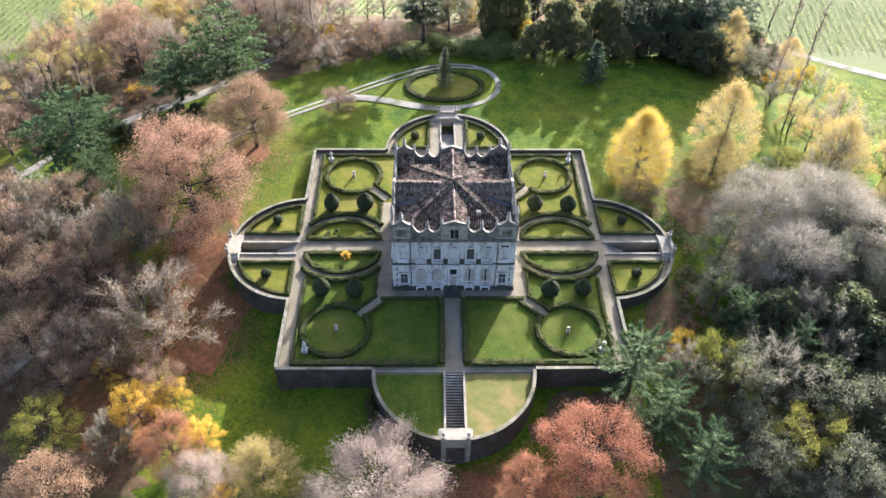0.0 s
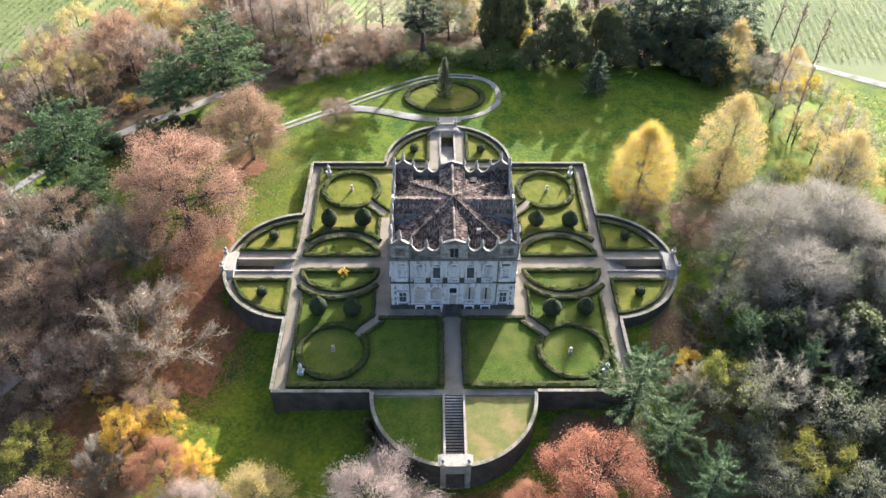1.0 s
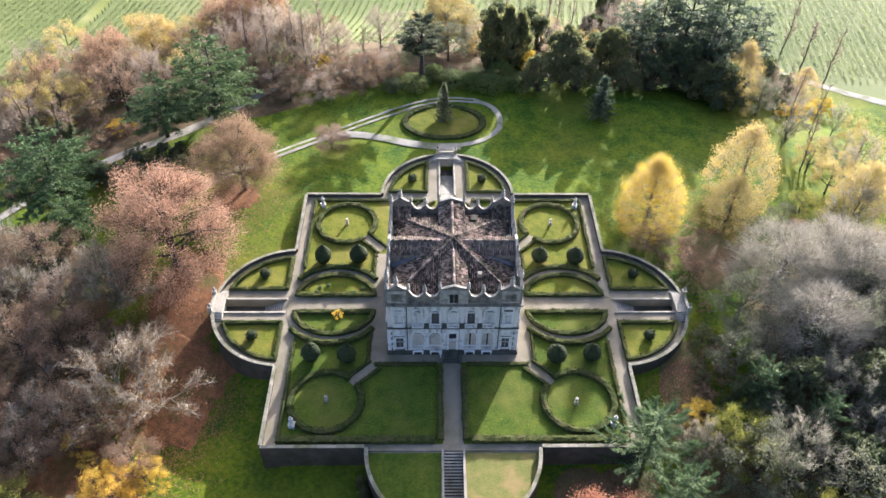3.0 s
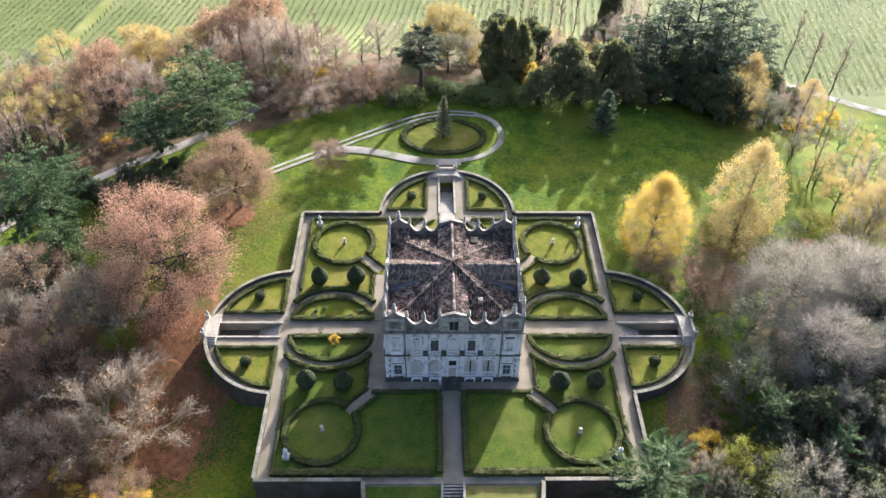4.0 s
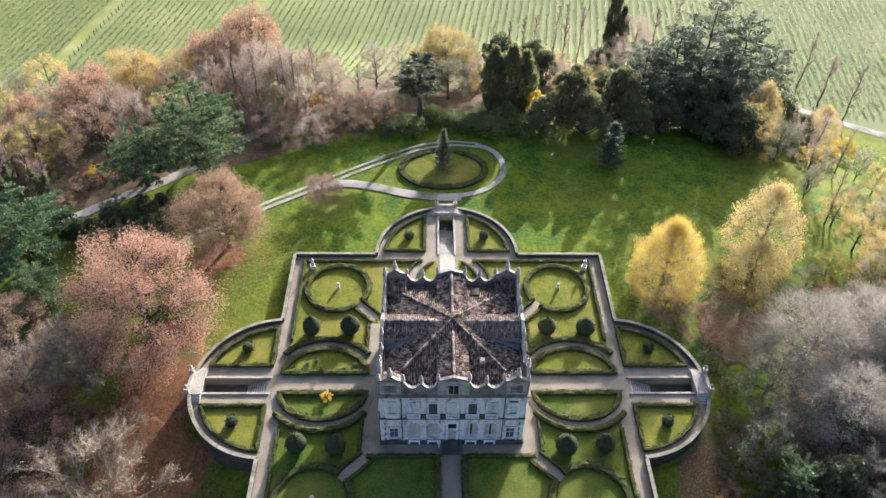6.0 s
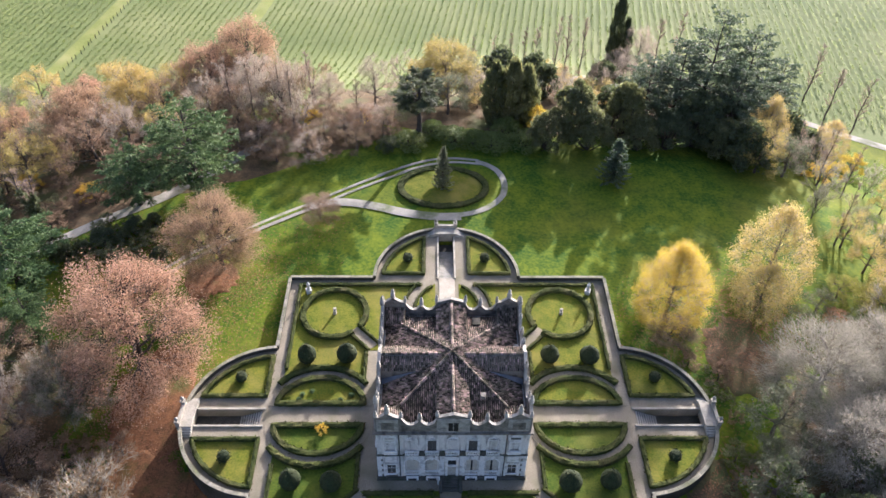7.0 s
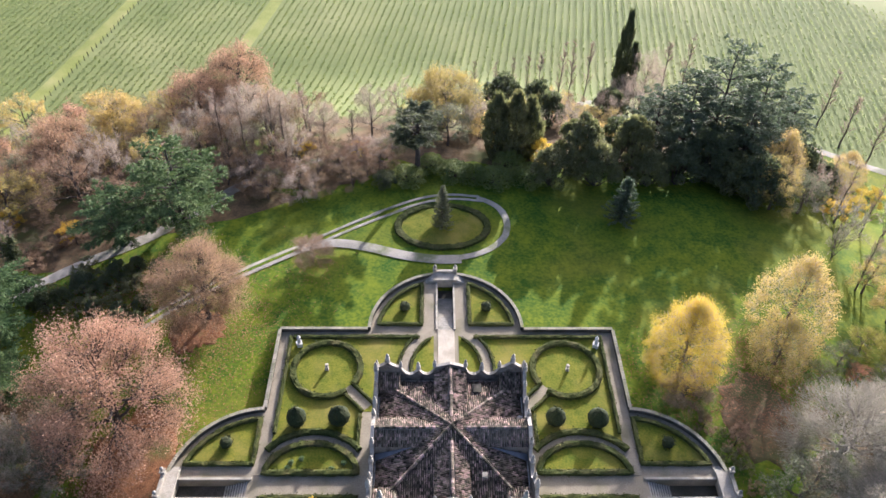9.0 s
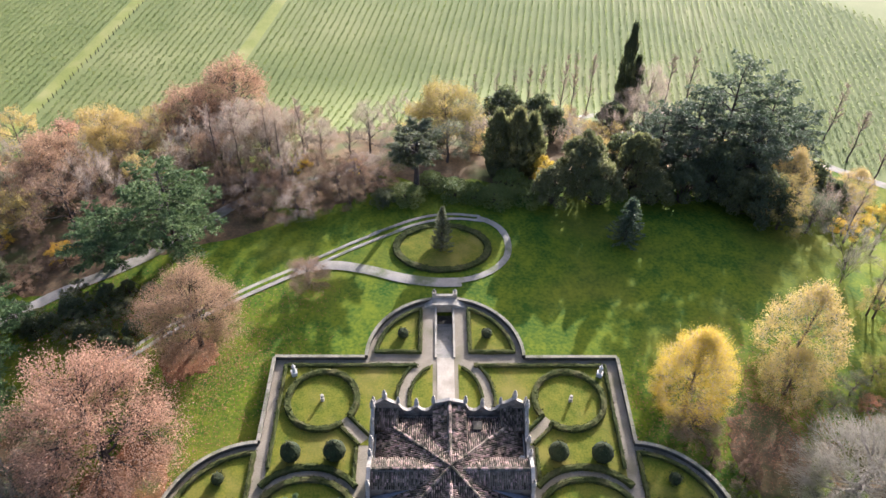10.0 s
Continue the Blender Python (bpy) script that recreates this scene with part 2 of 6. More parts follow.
def strip_polygon(line, width):
    """The left and right borders of a band along a line of points."""
    left, right = [], []
    for i, (x, y) in enumerate(line):
        x0, y0 = line[max(0, i - 1)]
        x1, y1 = line[min(len(line) - 1, i + 1)]
        d = math.hypot(x1 - x0, y1 - y0) or 1.0
        nx, ny = -(y1 - y0) / d * width / 2, (x1 - x0) / d * width / 2
        left.append((x + nx, y + ny))
        right.append((x - nx, y - ny))
    return left, right


def band(bm, line, width, z0, z1, closed=False):
    """A band of rectangular section along a line."""
    if closed:
        line = list(line) + [line[0]]
    left, right = strip_polygon(line, width)
    if closed:
        x0, y0 = line[-2]
        x1, y1 = line[1]
        d = math.hypot(x1 - x0, y1 - y0)
        nx, ny = -(y1 - y0) / d * width / 2, (x1 - x0) / d * width / 2
        for k in (0, -1):
            left[k] = (line[k][0] + nx, line[k][1] + ny)
            right[k] = (line[k][0] - nx, line[k][1] - ny)
    rows = [[bm.verts.new((*l, z1)), bm.verts.new((*r, z1)), bm.verts.new((*r, z0)), bm.verts.new((*l, z0))] for l, r in zip(left, right)]
    for a, b in zip(rows, rows[1:]):
        for i in range(4):
            j = (i + 1) % 4
            bm.faces.new((a[i], a[j], b[j], b[i]))
    if not closed:
        bm.faces.new(rows[0][::-1])
        bm.faces.new(rows[-1])

# ---------- ground: a low hill, falling to the vineyards behind ----------
def ground_z(x, y):
    r = math.hypot(x * 0.95, y - 8.0)
    s = min(1.0, max(0.0, (r - 72.0) / 80.0))
    w = min(1.0, max(0.0, (-26.0 - x) / 12.0))
    f = min(1.0, max(0.0, (-8.0 + 16.0 * w - y) / (34.0 - 8.0 * w)))
    b = min(1.0, max(0.0, (y - 28.0) / 22.0))
    z = -1.8 - 0.5 * b - 3.6 * f * f * (3 - 2 * f) - 16.5 * s * s * (3 - 2 * s)
    if math.hypot(x + 0.2, y - 31.3) < 12.4:      # dug out under the northern stair
        z -= 3.0
    if r > 60:
        z += 0.5 * noise.noise(Vector((x * 0.02, y * 0.02, 0.3)))
    return z


def sinh_axis(reach, cells, lean):
    return [reach * math.sinh(lean * (2 * i / cells - 1)) / math.sinh(lean) for i in range(cells + 1)]


gx, gy = sinh_axis(2600, 230, 5.6), sinh_axis(2600, 230, 5.6)
gy = [y + 40 for y in gy]
gverts = [(x, y, ground_z(x, y)) for y in gy for x in gx]
gk = len(gx)
gfaces = [(j * gk + i, j * gk + i + 1, (j + 1) * gk + i + 1, (j + 1) * gk + i) for j in range(gk - 1) for i in range(gk - 1)]
tagged(mesh_object("ground", gverts, gfaces, "meadow", smooth=True), "green meadow of a park hill with fallen leaves", "ground", kind="structure")


def draped(name, line, width, mat, label, category, lift=0.12):
    """A strip laid on the ground along a smooth line."""
    pts = []
    for (x0, y0), (x1, y1) in zip(line, line[1:]):
        k = max(1, int(math.hypot(x1 - x0, y1 - y0) / 1.5))
        pts += [(x0 + (x1 - x0) * i / k, y0 + (y1 - y0) * i / k) for i in range(k)]
    pts.append(line[-1])
    for _ in range(3):
        pts = [pts[0]] + [((a[0] + 2 * b[0] + c[0]) / 4, (a[1] + 2 * b[1] + c[1]) / 4) for a, b, c in zip(pts, pts[1:], pts[2:])] + [pts[-1]]
    left, right = strip_polygon(pts, width)
    verts, faces = [], []
    for i, (a, b) in enumerate(zip(left, right)):
        w = 0.12 * noise.noise(Vector((i * 0.7, 3.1, width)))
        for k in range(5):
            f = k / 4
            x, y = a[0] * (1 - f) + b[0] * f, a[1] * (1 - f) + b[1] * f
            verts.append((x + (w if k in (0, 4) else 0), y, ground_z(x, y) + lift + (0.0 if k in (0, 4) else 0.06)))
    for i in range(len(left) - 1):
        for k in range(4):
            faces.append((i * 5 + k, i * 5 + k + 1, (i + 1) * 5 + k + 1, (i + 1) * 5 + k))
    return tagged(mesh_object(name, verts, faces, mat, smooth=True), label, category, kind="structure")



def blanket(name, cx, cy, rx, ry, mat, label, lift, seed):
    """An uneven patch of leaf litter lying on the ground."""
    rings, sides = 14, 56
    verts, faces = [(cx, cy, ground_z(cx, cy) + lift)], []
    for i in range(1, rings + 1):
        for j in range(sides):
            a = 2 * math.pi * j / sides
            w = 1 + 0.34 * noise.noise(Vector((math.cos(a) * 1.6 + seed, math.sin(a) * 1.6, 0))) + 0.26 * noise.noise(Vector((math.cos(a) * 6, math.sin(a) * 6 + seed, 0)))
            x, y = cx + rx * w * i / rings * math.cos(a), cy + ry * w * i / rings * math.sin(a)
            verts.append((x, y, ground_z(x, y) + (lift if i < rings else -0.1)))
    faces = [(0, 1 + j, 1 + (j + 1) % sides) for j in range(sides)]
    for i in range(rings - 1):
        for j in range(sides):
            k = (j + 1) % sides
            faces.append((1 + i * sides + j, 1 + (i + 1) * sides + j, 1 + (i + 1) * sides + k, 1 + i * sides + k))
    tagged(mesh_object(name, verts, faces, mat, smooth=True), label, "leaf litter", kind="structure")


LITTER = "brown leaf litter on the woodland floor"
blanket("wood_floor_west", -90, -20, 32, 52, "litter", LITTER, 0.12, 1)
blanket("wood_floor_north_west", -92, 82, 46, 36, "litter", LITTER, 0.14, 2)
blanket("wood_floor_north", 22, 106, 78, 24, "litter", LITTER, 0.12, 3)
blanket("thicket_floor", -32, 84, 17, 11, "litter", LITTER, 0.16, 13)
blanket("wood_floor_east", 91, -22, 38, 46, "litter", LITTER, 0.12, 4)
blanket("wood_floor_south_east", 45, -44, 15, 15, "litter", LITTER, 0.14, 17)
blanket("shade_floor", 24, -37.5, 11, 7, "litter", LITTER, 0.18, 18)
blanket("wood_floor_south_west", -62, -46, 17, 12, "litter", LITTER, 0.16, 22)
blanket("leaf_carpet_west", -47.5, -14, 9, 12, "leaf_carpet", "russet carpet of fallen leaves", 0.2, 5)
blanket("leaf_carpet_north_west", -46, 33, 5.5, 5.5, "leaf_carpet", "russet carpet of fallen leaves", 0.13, 6)
blanket("leaf_carpet_bastion", -49, 4, 7, 12, "leaf_carpet", "russet carpet of fallen leaves", 0.17, 15)
blanket("leaf_carpet_south", 6, -48.5, 11, 3.6, "leaf_carpet", "russet carpet of fallen leaves", 0.13, 7)
blanket("leaf_carpet_south_west", -58, -33, 9, 8, "leaf_carpet", "russet carpet of fallen leaves", 0.22, 8)
# litter patch whose brown also paints the tree shade on this ground
blanket("bush_floor_east", 52, 14, 6, 9, "litter", LITTER, 0.15, 31)
blanket("leaf_carpet_east", 40, -19, 4.5, 15, "litter", LITTER, 0.12, 9)
# ---------- the terrace: a square platform with a half-round bastion on each side ----------
HX, YF, YB, LOW, PAR = 30.1, -29.7, 31.3, -6.5, 0.75
TR = 1.45                                  # half width of the sunken stairways
# per side: turn of the outward axis, centre of the half circle, its radius
BASTIONS = [("east", -90, (28.7, 0.0), 14.2), ("west", 90, (-28.9, 0.0), 14.2), ("north", 0, (-0.2, 31.3), 14.0), ("south", 180, (-0.2, -29.7), 13.6)]

terrace = part("terrace", boxes((-HX + 0.3, HX - 0.3, YF + 0.3, YB - 0.3, LOW, 0.0)), "gravel")
tagged(terrace, "gravel garden terrace of a villa", "terrace", kind="structure")


# gravel between the terrace and its bastions
for nm, row in (("east", (HX - 0.4, HX + 0.12, -13.9, 13.9, -1.0, -0.004)), ("west", (-HX - 0.32, -HX + 0.4, -13.9, 13.9, -1.0, -0.004)),
                ("north", (-13.9, 13.5, YB - 0.4, YB + 0.05, -1.0, -0.004)), ("south", (-13.5, 13.1, YF - 0.05, YF + 0.4, -1.0, -0.004))):
    tagged(part("threshold_" + nm, boxes(row), "gravel"), "gravel walk where the terrace meets a bastion", "terrace", kind="structure")


def wall_run(name, line, label):
    """A retaining wall with its parapet and a paler coping on top."""
    bm = bmesh.new()
    band(bm, line, 0.5, LOW, PAR)
    w = tagged(part(name, bm, "wall_stone"), label, "wall", kind="structure")
    # coping stones, each about 1.4 m long
    pts = []
    for (x0, y0), (x1, y1) in zip(line, line[1:]):
        k = max(1, round(math.hypot(x1 - x0, y1 - y0) / 1.4))
        for i in range(k):
            pts.append(((x0 + (x1 - x0) * i / k, y0 + (y1 - y0) * i / k), (x0 + (x1 - x0) * (i + 1) / k, y0 + (y1 - y0) * (i + 1) / k)))
    for i, ((x0, y0), (x1, y1)) in enumerate(pts):
        d = math.hypot(x1 - x0, y1 - y0)
        COPINGS.append((w, (x0 + x1) / 2, (y0 + y1) / 2, math.atan2(y1 - y0, x1 - x0), d))


COPINGS = []
STONE_WALL = "weathered stone retaining wall with a pale coping"
ce = math.sqrt(14.2 ** 2 - 1.3 ** 2)
wall_run("wall_south_west", [(-HX + 0.25, YF + 0.25), (-13.8, YF + 0.25)], STONE_WALL)
wall_run("wall_south_east", [(13.4, YF + 0.25), (HX - 0.25, YF + 0.25)], STONE_WALL)
wall_run("wall_north_west", [(-14.2, YB - 0.25), (-HX + 0.25, YB - 0.25)], STONE_WALL)
wall_run("wall_north_east", [(HX - 0.25, YB - 0.25), (13.8, YB - 0.25)], STONE_WALL)
for sx, nm in ((1, "east"), (-1, "west")):
    wall_run("wall_%s_back" % nm, [(sx * (HX - 0.25), ce), (sx * (HX - 0.25), YB - 0.5)], STONE_WALL)
    wall_run("wall_%s_front" % nm, [(sx * (HX - 0.25), YF + 0.5), (sx * (HX - 0.25), -ce)], STONE_WALL)


def bastion(nm, turn, centre, radius):
    """Half-round bastion in a frame whose +y points outward; a sunken stair runs out through its middle."""
    m = Matrix.Translation((*centre, 0)) @ Matrix.Rotation(radians(turn), 4, "Z")
    start = 1.0 if nm in ("east", "west") else 0.0
    side = math.sqrt(radius ** 2 - start ** 2)
    top = -0.25 if nm == "south" else 0.0
    for s in (1, -1):
        a0 = math.degrees(math.atan2(start, side))
        a1 = math.degrees(math.acos(TR / radius))
        pts = [(s * x, y) for x, y in arc(0, 0, radius - 0.3, radius - 0.3, a0, a1, 28)] + [(s * TR, start)]
        if s < 0:
            pts = pts[::-1]
        bm = bmesh.new()
        prism(bm, pts, LOW, top, m)
        tagged(part("bastion_floor", bm, "gravel"), "gravel floor of a half-round garden bastion", "terrace", kind="structure")
        line = [tuple((m @ Vector((s * x, y, 0))).xy) for x, y in arc(0, 0, radius - 0.25, radius - 0.25, a0, math.degrees(math.acos(2.3 / radius)), 40)]
        wall_run("bastion_wall_%s_%s" % (nm, "a" if s > 0 else "b"), line if s < 0 else line[::-1], "curved stone bastion wall with a pale coping")
        # side walls of the sunken stair
        bm = bmesh.new()
        box(bm, *sorted((s * TR, s * (TR + 0.35))), start, radius - 1.9, LOW, 0.28, m)
        tagged(part("stair_wall", bm, "coping"), "low pale stone wall along a sunken garden stair", "wall", kind="structure")
    # the stair: steps of 0.18 m going down outward
    stair = thing("garden_stair", m, "sunken stone stair leading down through the bastion", "stairs", "sunken garden stairs", "structure")
    count, rise, run = {"south": (26, 0.17, (radius - 2.2 - start) / 26), "north": (24, 0.11, 10.2 / 24)}.get(nm, (10, 0.17, 0.42))
    bm = boxes((-TR, TR, 0, run + 0.05, -0.6, 0))
    me = bpy.data.meshes.new("step")
    bm.to_mesh(me)
    bm.free()
    me.materials.append(M["wall_stone"])
    # short pale tread; the dark strip left behind it paints crease shade and debris
    bm = boxes((-TR + 0.05, TR - 0.05, run * 0.42, run * 1.04, 0.004, 0.05))
    tread = bpy.data.meshes.new("tread")
    bm.to_mesh(tread)
    bm.free()
    tread.materials.append(M["step_stone"])
    for i in range(count):
        at = Matrix.Translation((0, start + i * run, -rise * (i + 1)))
        share("step", me, stair, at)
        share("tread", tread, stair, at)
    part("floor_slab", boxes((-TR, TR, start + count * run, radius + 0.5, -rise * count - 0.5, -rise * count)), "wall_stone", stair)
    # platform over the gateway, a little above the path, with steps up to it
    plat = thing("gate_platform", m, "pale stone platform with piers over the bastion gateway", "gateway", "bastion gateways", "structure")
    r = radius
    bm = boxes((-TR - 0.85, TR + 0.85, r - 2.2, r + 0.05, 0.55, 0.95), (-TR - 0.85, TR + 0.85, r - 0.4, r + 0.15, 0.95, 1.45),
               (-TR - 0.85, -TR, r - 2.2, r - 0.05, LOW, 0.55), (TR, TR + 0.85, r - 2.2, r - 0.05, LOW, 0.55), (-TR, TR, r - 2.0, r - 0.1, -1.3, 0.55))
    part("platform", bm, "coping", plat)
    for s in (1, -1):
        for k in range(4 if nm != "south" else 1):
            x = s * (TR + 0.85 + 0.35 * k)
            part("step", boxes((*sorted((x, x + s * 0.35)), r - 2.2, r - 0.7, top - 0.05, 0.75 - 0.2 * k)), "step_stone", plat)
        bm = boxes((s * (TR + 0.5) - 0.32, s * (TR + 0.5) + 0.32, r - 0.42, r + 0.22, -4.6, 1.9), (s * (TR + 0.5) - 0.4, s * (TR + 0.5) + 0.4, r - 0.5, r + 0.3, 1.9, 2.05))
        pier = part("pier", bm, "coping", plat)
        bm = bmesh.new()
        lathe(bm, [(0.14, 0), (0.1, 0.12), (0.26, 0.35), (0.3, 0.6), (0.2, 0.72), (0.06, 0.95), (0.0, 1.0)], 10, (s * (TR + 0.5), r - 0.1, 2.05))
        part("finial", bm, "pale_coping", pier, "stone vase finial", smooth=True)


for row in BASTIONS:
    bastion(*row)

# ---------- garden: lawns, gravel paths, clipped hedges ----------
def lawn(name, pts, z0, z1, mat="lawn", label="mown green lawn panel edged by gravel"):
    area = sum(a[0] * b[1] - b[0] * a[1] for a, b in zip(pts, pts[1:] + pts[:1]))
    bm = bmesh.new()
    prism(bm, pts if area > 0 else pts[::-1], z0, z1)
    return tagged(part(name, bm, mat), label, "lawn", kind="structure")


def path(line, width, z=0.085):
    bm = bmesh.new()
    band(bm, line, width, 0.0, z)
    return tagged(part("garden_path", bm, "gravel"), "pale gravel garden path", "path", kind="structure")


HEDGE_RNG = random.Random(11)


def hedge(line, width, height, base=0.05, closed=False, label="low clipped box hedge edging a lawn", group="box hedges"):
    """Clipped hedge: a bumpy rounded body with leaf tufts standing out of it."""
    pts = []
    src = list(line) + ([line[0]] if closed else [])
    for (x0, y0), (x1, y1) in zip(src, src[1:]):
        k = max(1, round(math.hypot(x1 - x0, y1 - y0) / 0.45))
        pts += [(x0 + (x1 - x0) * i / k, y0 + (y1 - y0) * i / k) for i in range(k)]
    if not closed:
        pts.append(src[-1])
    k = len(pts)
    prof = [(-0.5, 0.0), (-0.52, 0.45), (-0.42, 0.9), (0.0, 1.0), (0.42, 0.9), (0.52, 0.45), (0.5, 0.0)]
    verts, faces = [], []
    tops = []
    for i, (x, y) in enumerate(pts):
        if closed:
            a, b = pts[i - 1], pts[(i + 1) % k]
        else:
            a, b = pts[max(0, i - 1)], pts[min(k - 1, i + 1)]
        d = math.hypot(b[0] - a[0], b[1] - a[1]) or 1
        nx, ny = -(b[1] - a[1]) / d, (b[0] - a[0]) / d
        for u, v in prof:
            j = 1 + 0.34 * noise.noise(Vector((x * 1.3 + u * 3, y * 1.3, v * 4)))
            px, py, pz = x + nx * u * width * j, y + ny * u * width * j, base + 0.8 * v * height * (1 + 0.3 * noise.noise(Vector((x * 0.9, y * 0.9, u * 2))))
            verts.append((px, py, pz))
            if v > 0.4:
                tops.append((px, py, pz))
    w = len(prof)
    for i in range(k if closed else k - 1):
        n2 = (i + 1) % k
        for j in range(w - 1):
            faces.append((i * w + j, n2 * w + j, n2 * w + j + 1, i * w + j + 1))
    if not closed:
        faces.append(tuple(range(w)))
        faces.append(tuple((k - 1) * w + j for j in range(w - 1, -1, -1)))
    r = HEDGE_RNG
    for x, y, z in tops:
        for _ in range(2):
            s = r.uniform(0.1, 0.26)
            o = len(verts)
            ax, ay, az = x + r.uniform(-0.15, 0.15), y + r.uniform(-0.15, 0.15), z + r.uniform(-0.06, 0.05)
            for _ in range(3):
                verts.append((ax + r.uniform(-s, s), ay + r.uniform(-s, s), az + r.uniform(-s, s) * 0.8))
            faces.append((o, o + 1, o + 2))
    ob = mesh_object("hedge", verts, faces, "hedge")
    return tagged(ob, label, "hedge", group)


for sx in (1, -1):
    def mir(pts):
        return [(sx * x - 0.15, y) for x, y in pts]

    # lawns behind and in front of the villa
    lawn("lawn", mir([(2.2, 13.8), (13.9, 13.8), (13.9, 2.3), (27.75, 2.3), (27.75, 29.9), (2.2, 29.9)]), 0, 0.05)
    lawn("lawn", mir([(1.6, -12.9), (13.9, -12.9), (13.9, -1.3), (27.45, -1.3), (27.45, -28.6), (1.6, -28.6)]), 0, 0.05, "front_lawn", "deep green lawn panel before the villa")
    hedge(mir([(2.6, -13.3), (13.0, -13.3)]), 0.7, 0.45, label="low dark hedge along the villa forecourt", group="border hedges")
    for sy, cy, top in ((1, 2.2, 29.6), (-1, -1.2, -28.4)):
        # half-oval beds beside the cross path, ringed by a path and an outer hedge
        oval = arc(21.0, cy, 7.1, 5.5 * sy, 4, 176, 26)
        hedge(mir(oval), 0.95, 0.75, closed=True, label="clipped box hedge round a half-oval bed", group="half-oval bed hedges")
        path(mir(arc(21.0, cy, 7.9, 6.5 * sy, 0, 180, 30)), 1.15)
        hedge(mir(arc(21.0, cy, 8.7, 7.6 * sy, 34, 146, 24)), 0.95, 0.9, label="curved clipped hedge round an oval bed", group="half-oval bed hedges")
        # round bed with a gap towards the villa
        yc = 22.3 if sy > 0 else -20.8
        gap = 222 if sy > 0 else 138
        hedge(mir(arc(20.5, yc, 5.75, 5.75, gap + 9, gap + 351, 40)), 1.05, 0.9, label="ring of clipped box hedge round a lawn", group="ring hedges")
        ex, ey = (16.3, yc - 4.2 * sy)
        diag = [(ex + 0.5, ey + 0.5 * sy), (13.0, 14.6 * sy if sy > 0 else -13.4)]
        path(mir(diag), 1.6)
        for off in (-1.15, 1.15):
            l, rr = strip_polygon(diag, 2.3)
            hedge(mir(l if off < 0 else rr), 0.55, 0.6, label="short clipped hedge beside a gravel path", group="path hedges")
        # borders
        rim = 27.55 if sy > 0 else 27.25
        hedge(mir([(rim, (9.6 if sy > 0 else -8.6)), (rim, top)]), 0.6, 0.65, group="border hedges")
        if sy > 0:
            hedge(mir([(27.1, 29.5), (14.4, 29.5), (4.9, 29.5)]), 0.7, 0.65, group="border hedges")
            hedge(mir([(14.2, 7.4), (14.2, 13.2)]), 0.55, 0.6, group="border hedges")
        else:
            hedge(mir([(26.9, -28.0), (14.0, -28.0), (2.9, -28.0)]), 1.2, 0.95, group="border hedges")
            hedge(mir([(14.2, -6.6), (14.2, -12.6)]), 0.55, 0.6, group="border hedges")
    hedge(mir([(2.0, -14.0), (2.0, -28.0)]), 0.9, 0.7, label="clipped hedge along the front gravel walk", group="border hedges")
    # curved walks behind the villa
    curve = arc(0.6, 22.3, 6.6, 8.6, -10, 70, 16)
    path(mir(curve), 1.5)
    hedge(mir(arc(0.6, 22.3, 7.6, 9.7, -8, 52, 14)), 0.5, 0.55, group="curved walk hedges")
    hedge(mir(arc(0.6, 22.3, 5.5, 7.5, -10, 66, 14)), 0.5, 0.55, group="curved walk hedges")
bm = boxes((-1.6, 1.35, 13.0, 31.3, 0, 0.09))
tagged(part("garden_path", bm, "sand_path"), "cream gravel walk behind the villa", "path", kind="structure")

# bastion beds
for nm, turn, centre, radius in BASTIONS:
    m = Matrix.Translation((*centre, 0)) @ Matrix.Rotation(radians(turn), 4, "Z")
    for s in (1, -1):
        if nm == "south":
            pts = [(s * x, y) for x, y in arc(0, 0, radius - 0.6, radius - 0.6, 1.5, 81, 30)] + [(s * 1.85, 0.3)]
            pts = [tuple((m @ Vector((x, y, 0))).xy) for x, y in pts]
            lawn("bastion_lawn", pts, -0.4, -0.2, "front_lawn" if s > 0 else "dry_lawn",
                 "mown lawn of the front bastion" if s > 0 else "dry leaf-strewn lawn of the front bastion")
            continue
        inner, rim, foot = (4.1, 12.4, 1.3) if nm != "north" else (4.4, 12.2, 1.2)
        a0, a1 = math.degrees(math.asin(foot / rim)), math.degrees(math.acos(inner / rim))
        pts = [(s * x, y) for x, y in arc(0, 0, rim, rim, a0, a1, 18)] + [(s * inner, foot)]
        pts = [tuple((m @ Vector((x, y, 0))).xy) for x, y in pts]
        lawn("bastion_lawn", pts, 0, 0.05)
        hedge(pts, 0.7, 0.7, closed=True, label="clipped box hedge round a bastion bed", group="bastion bed hedges")


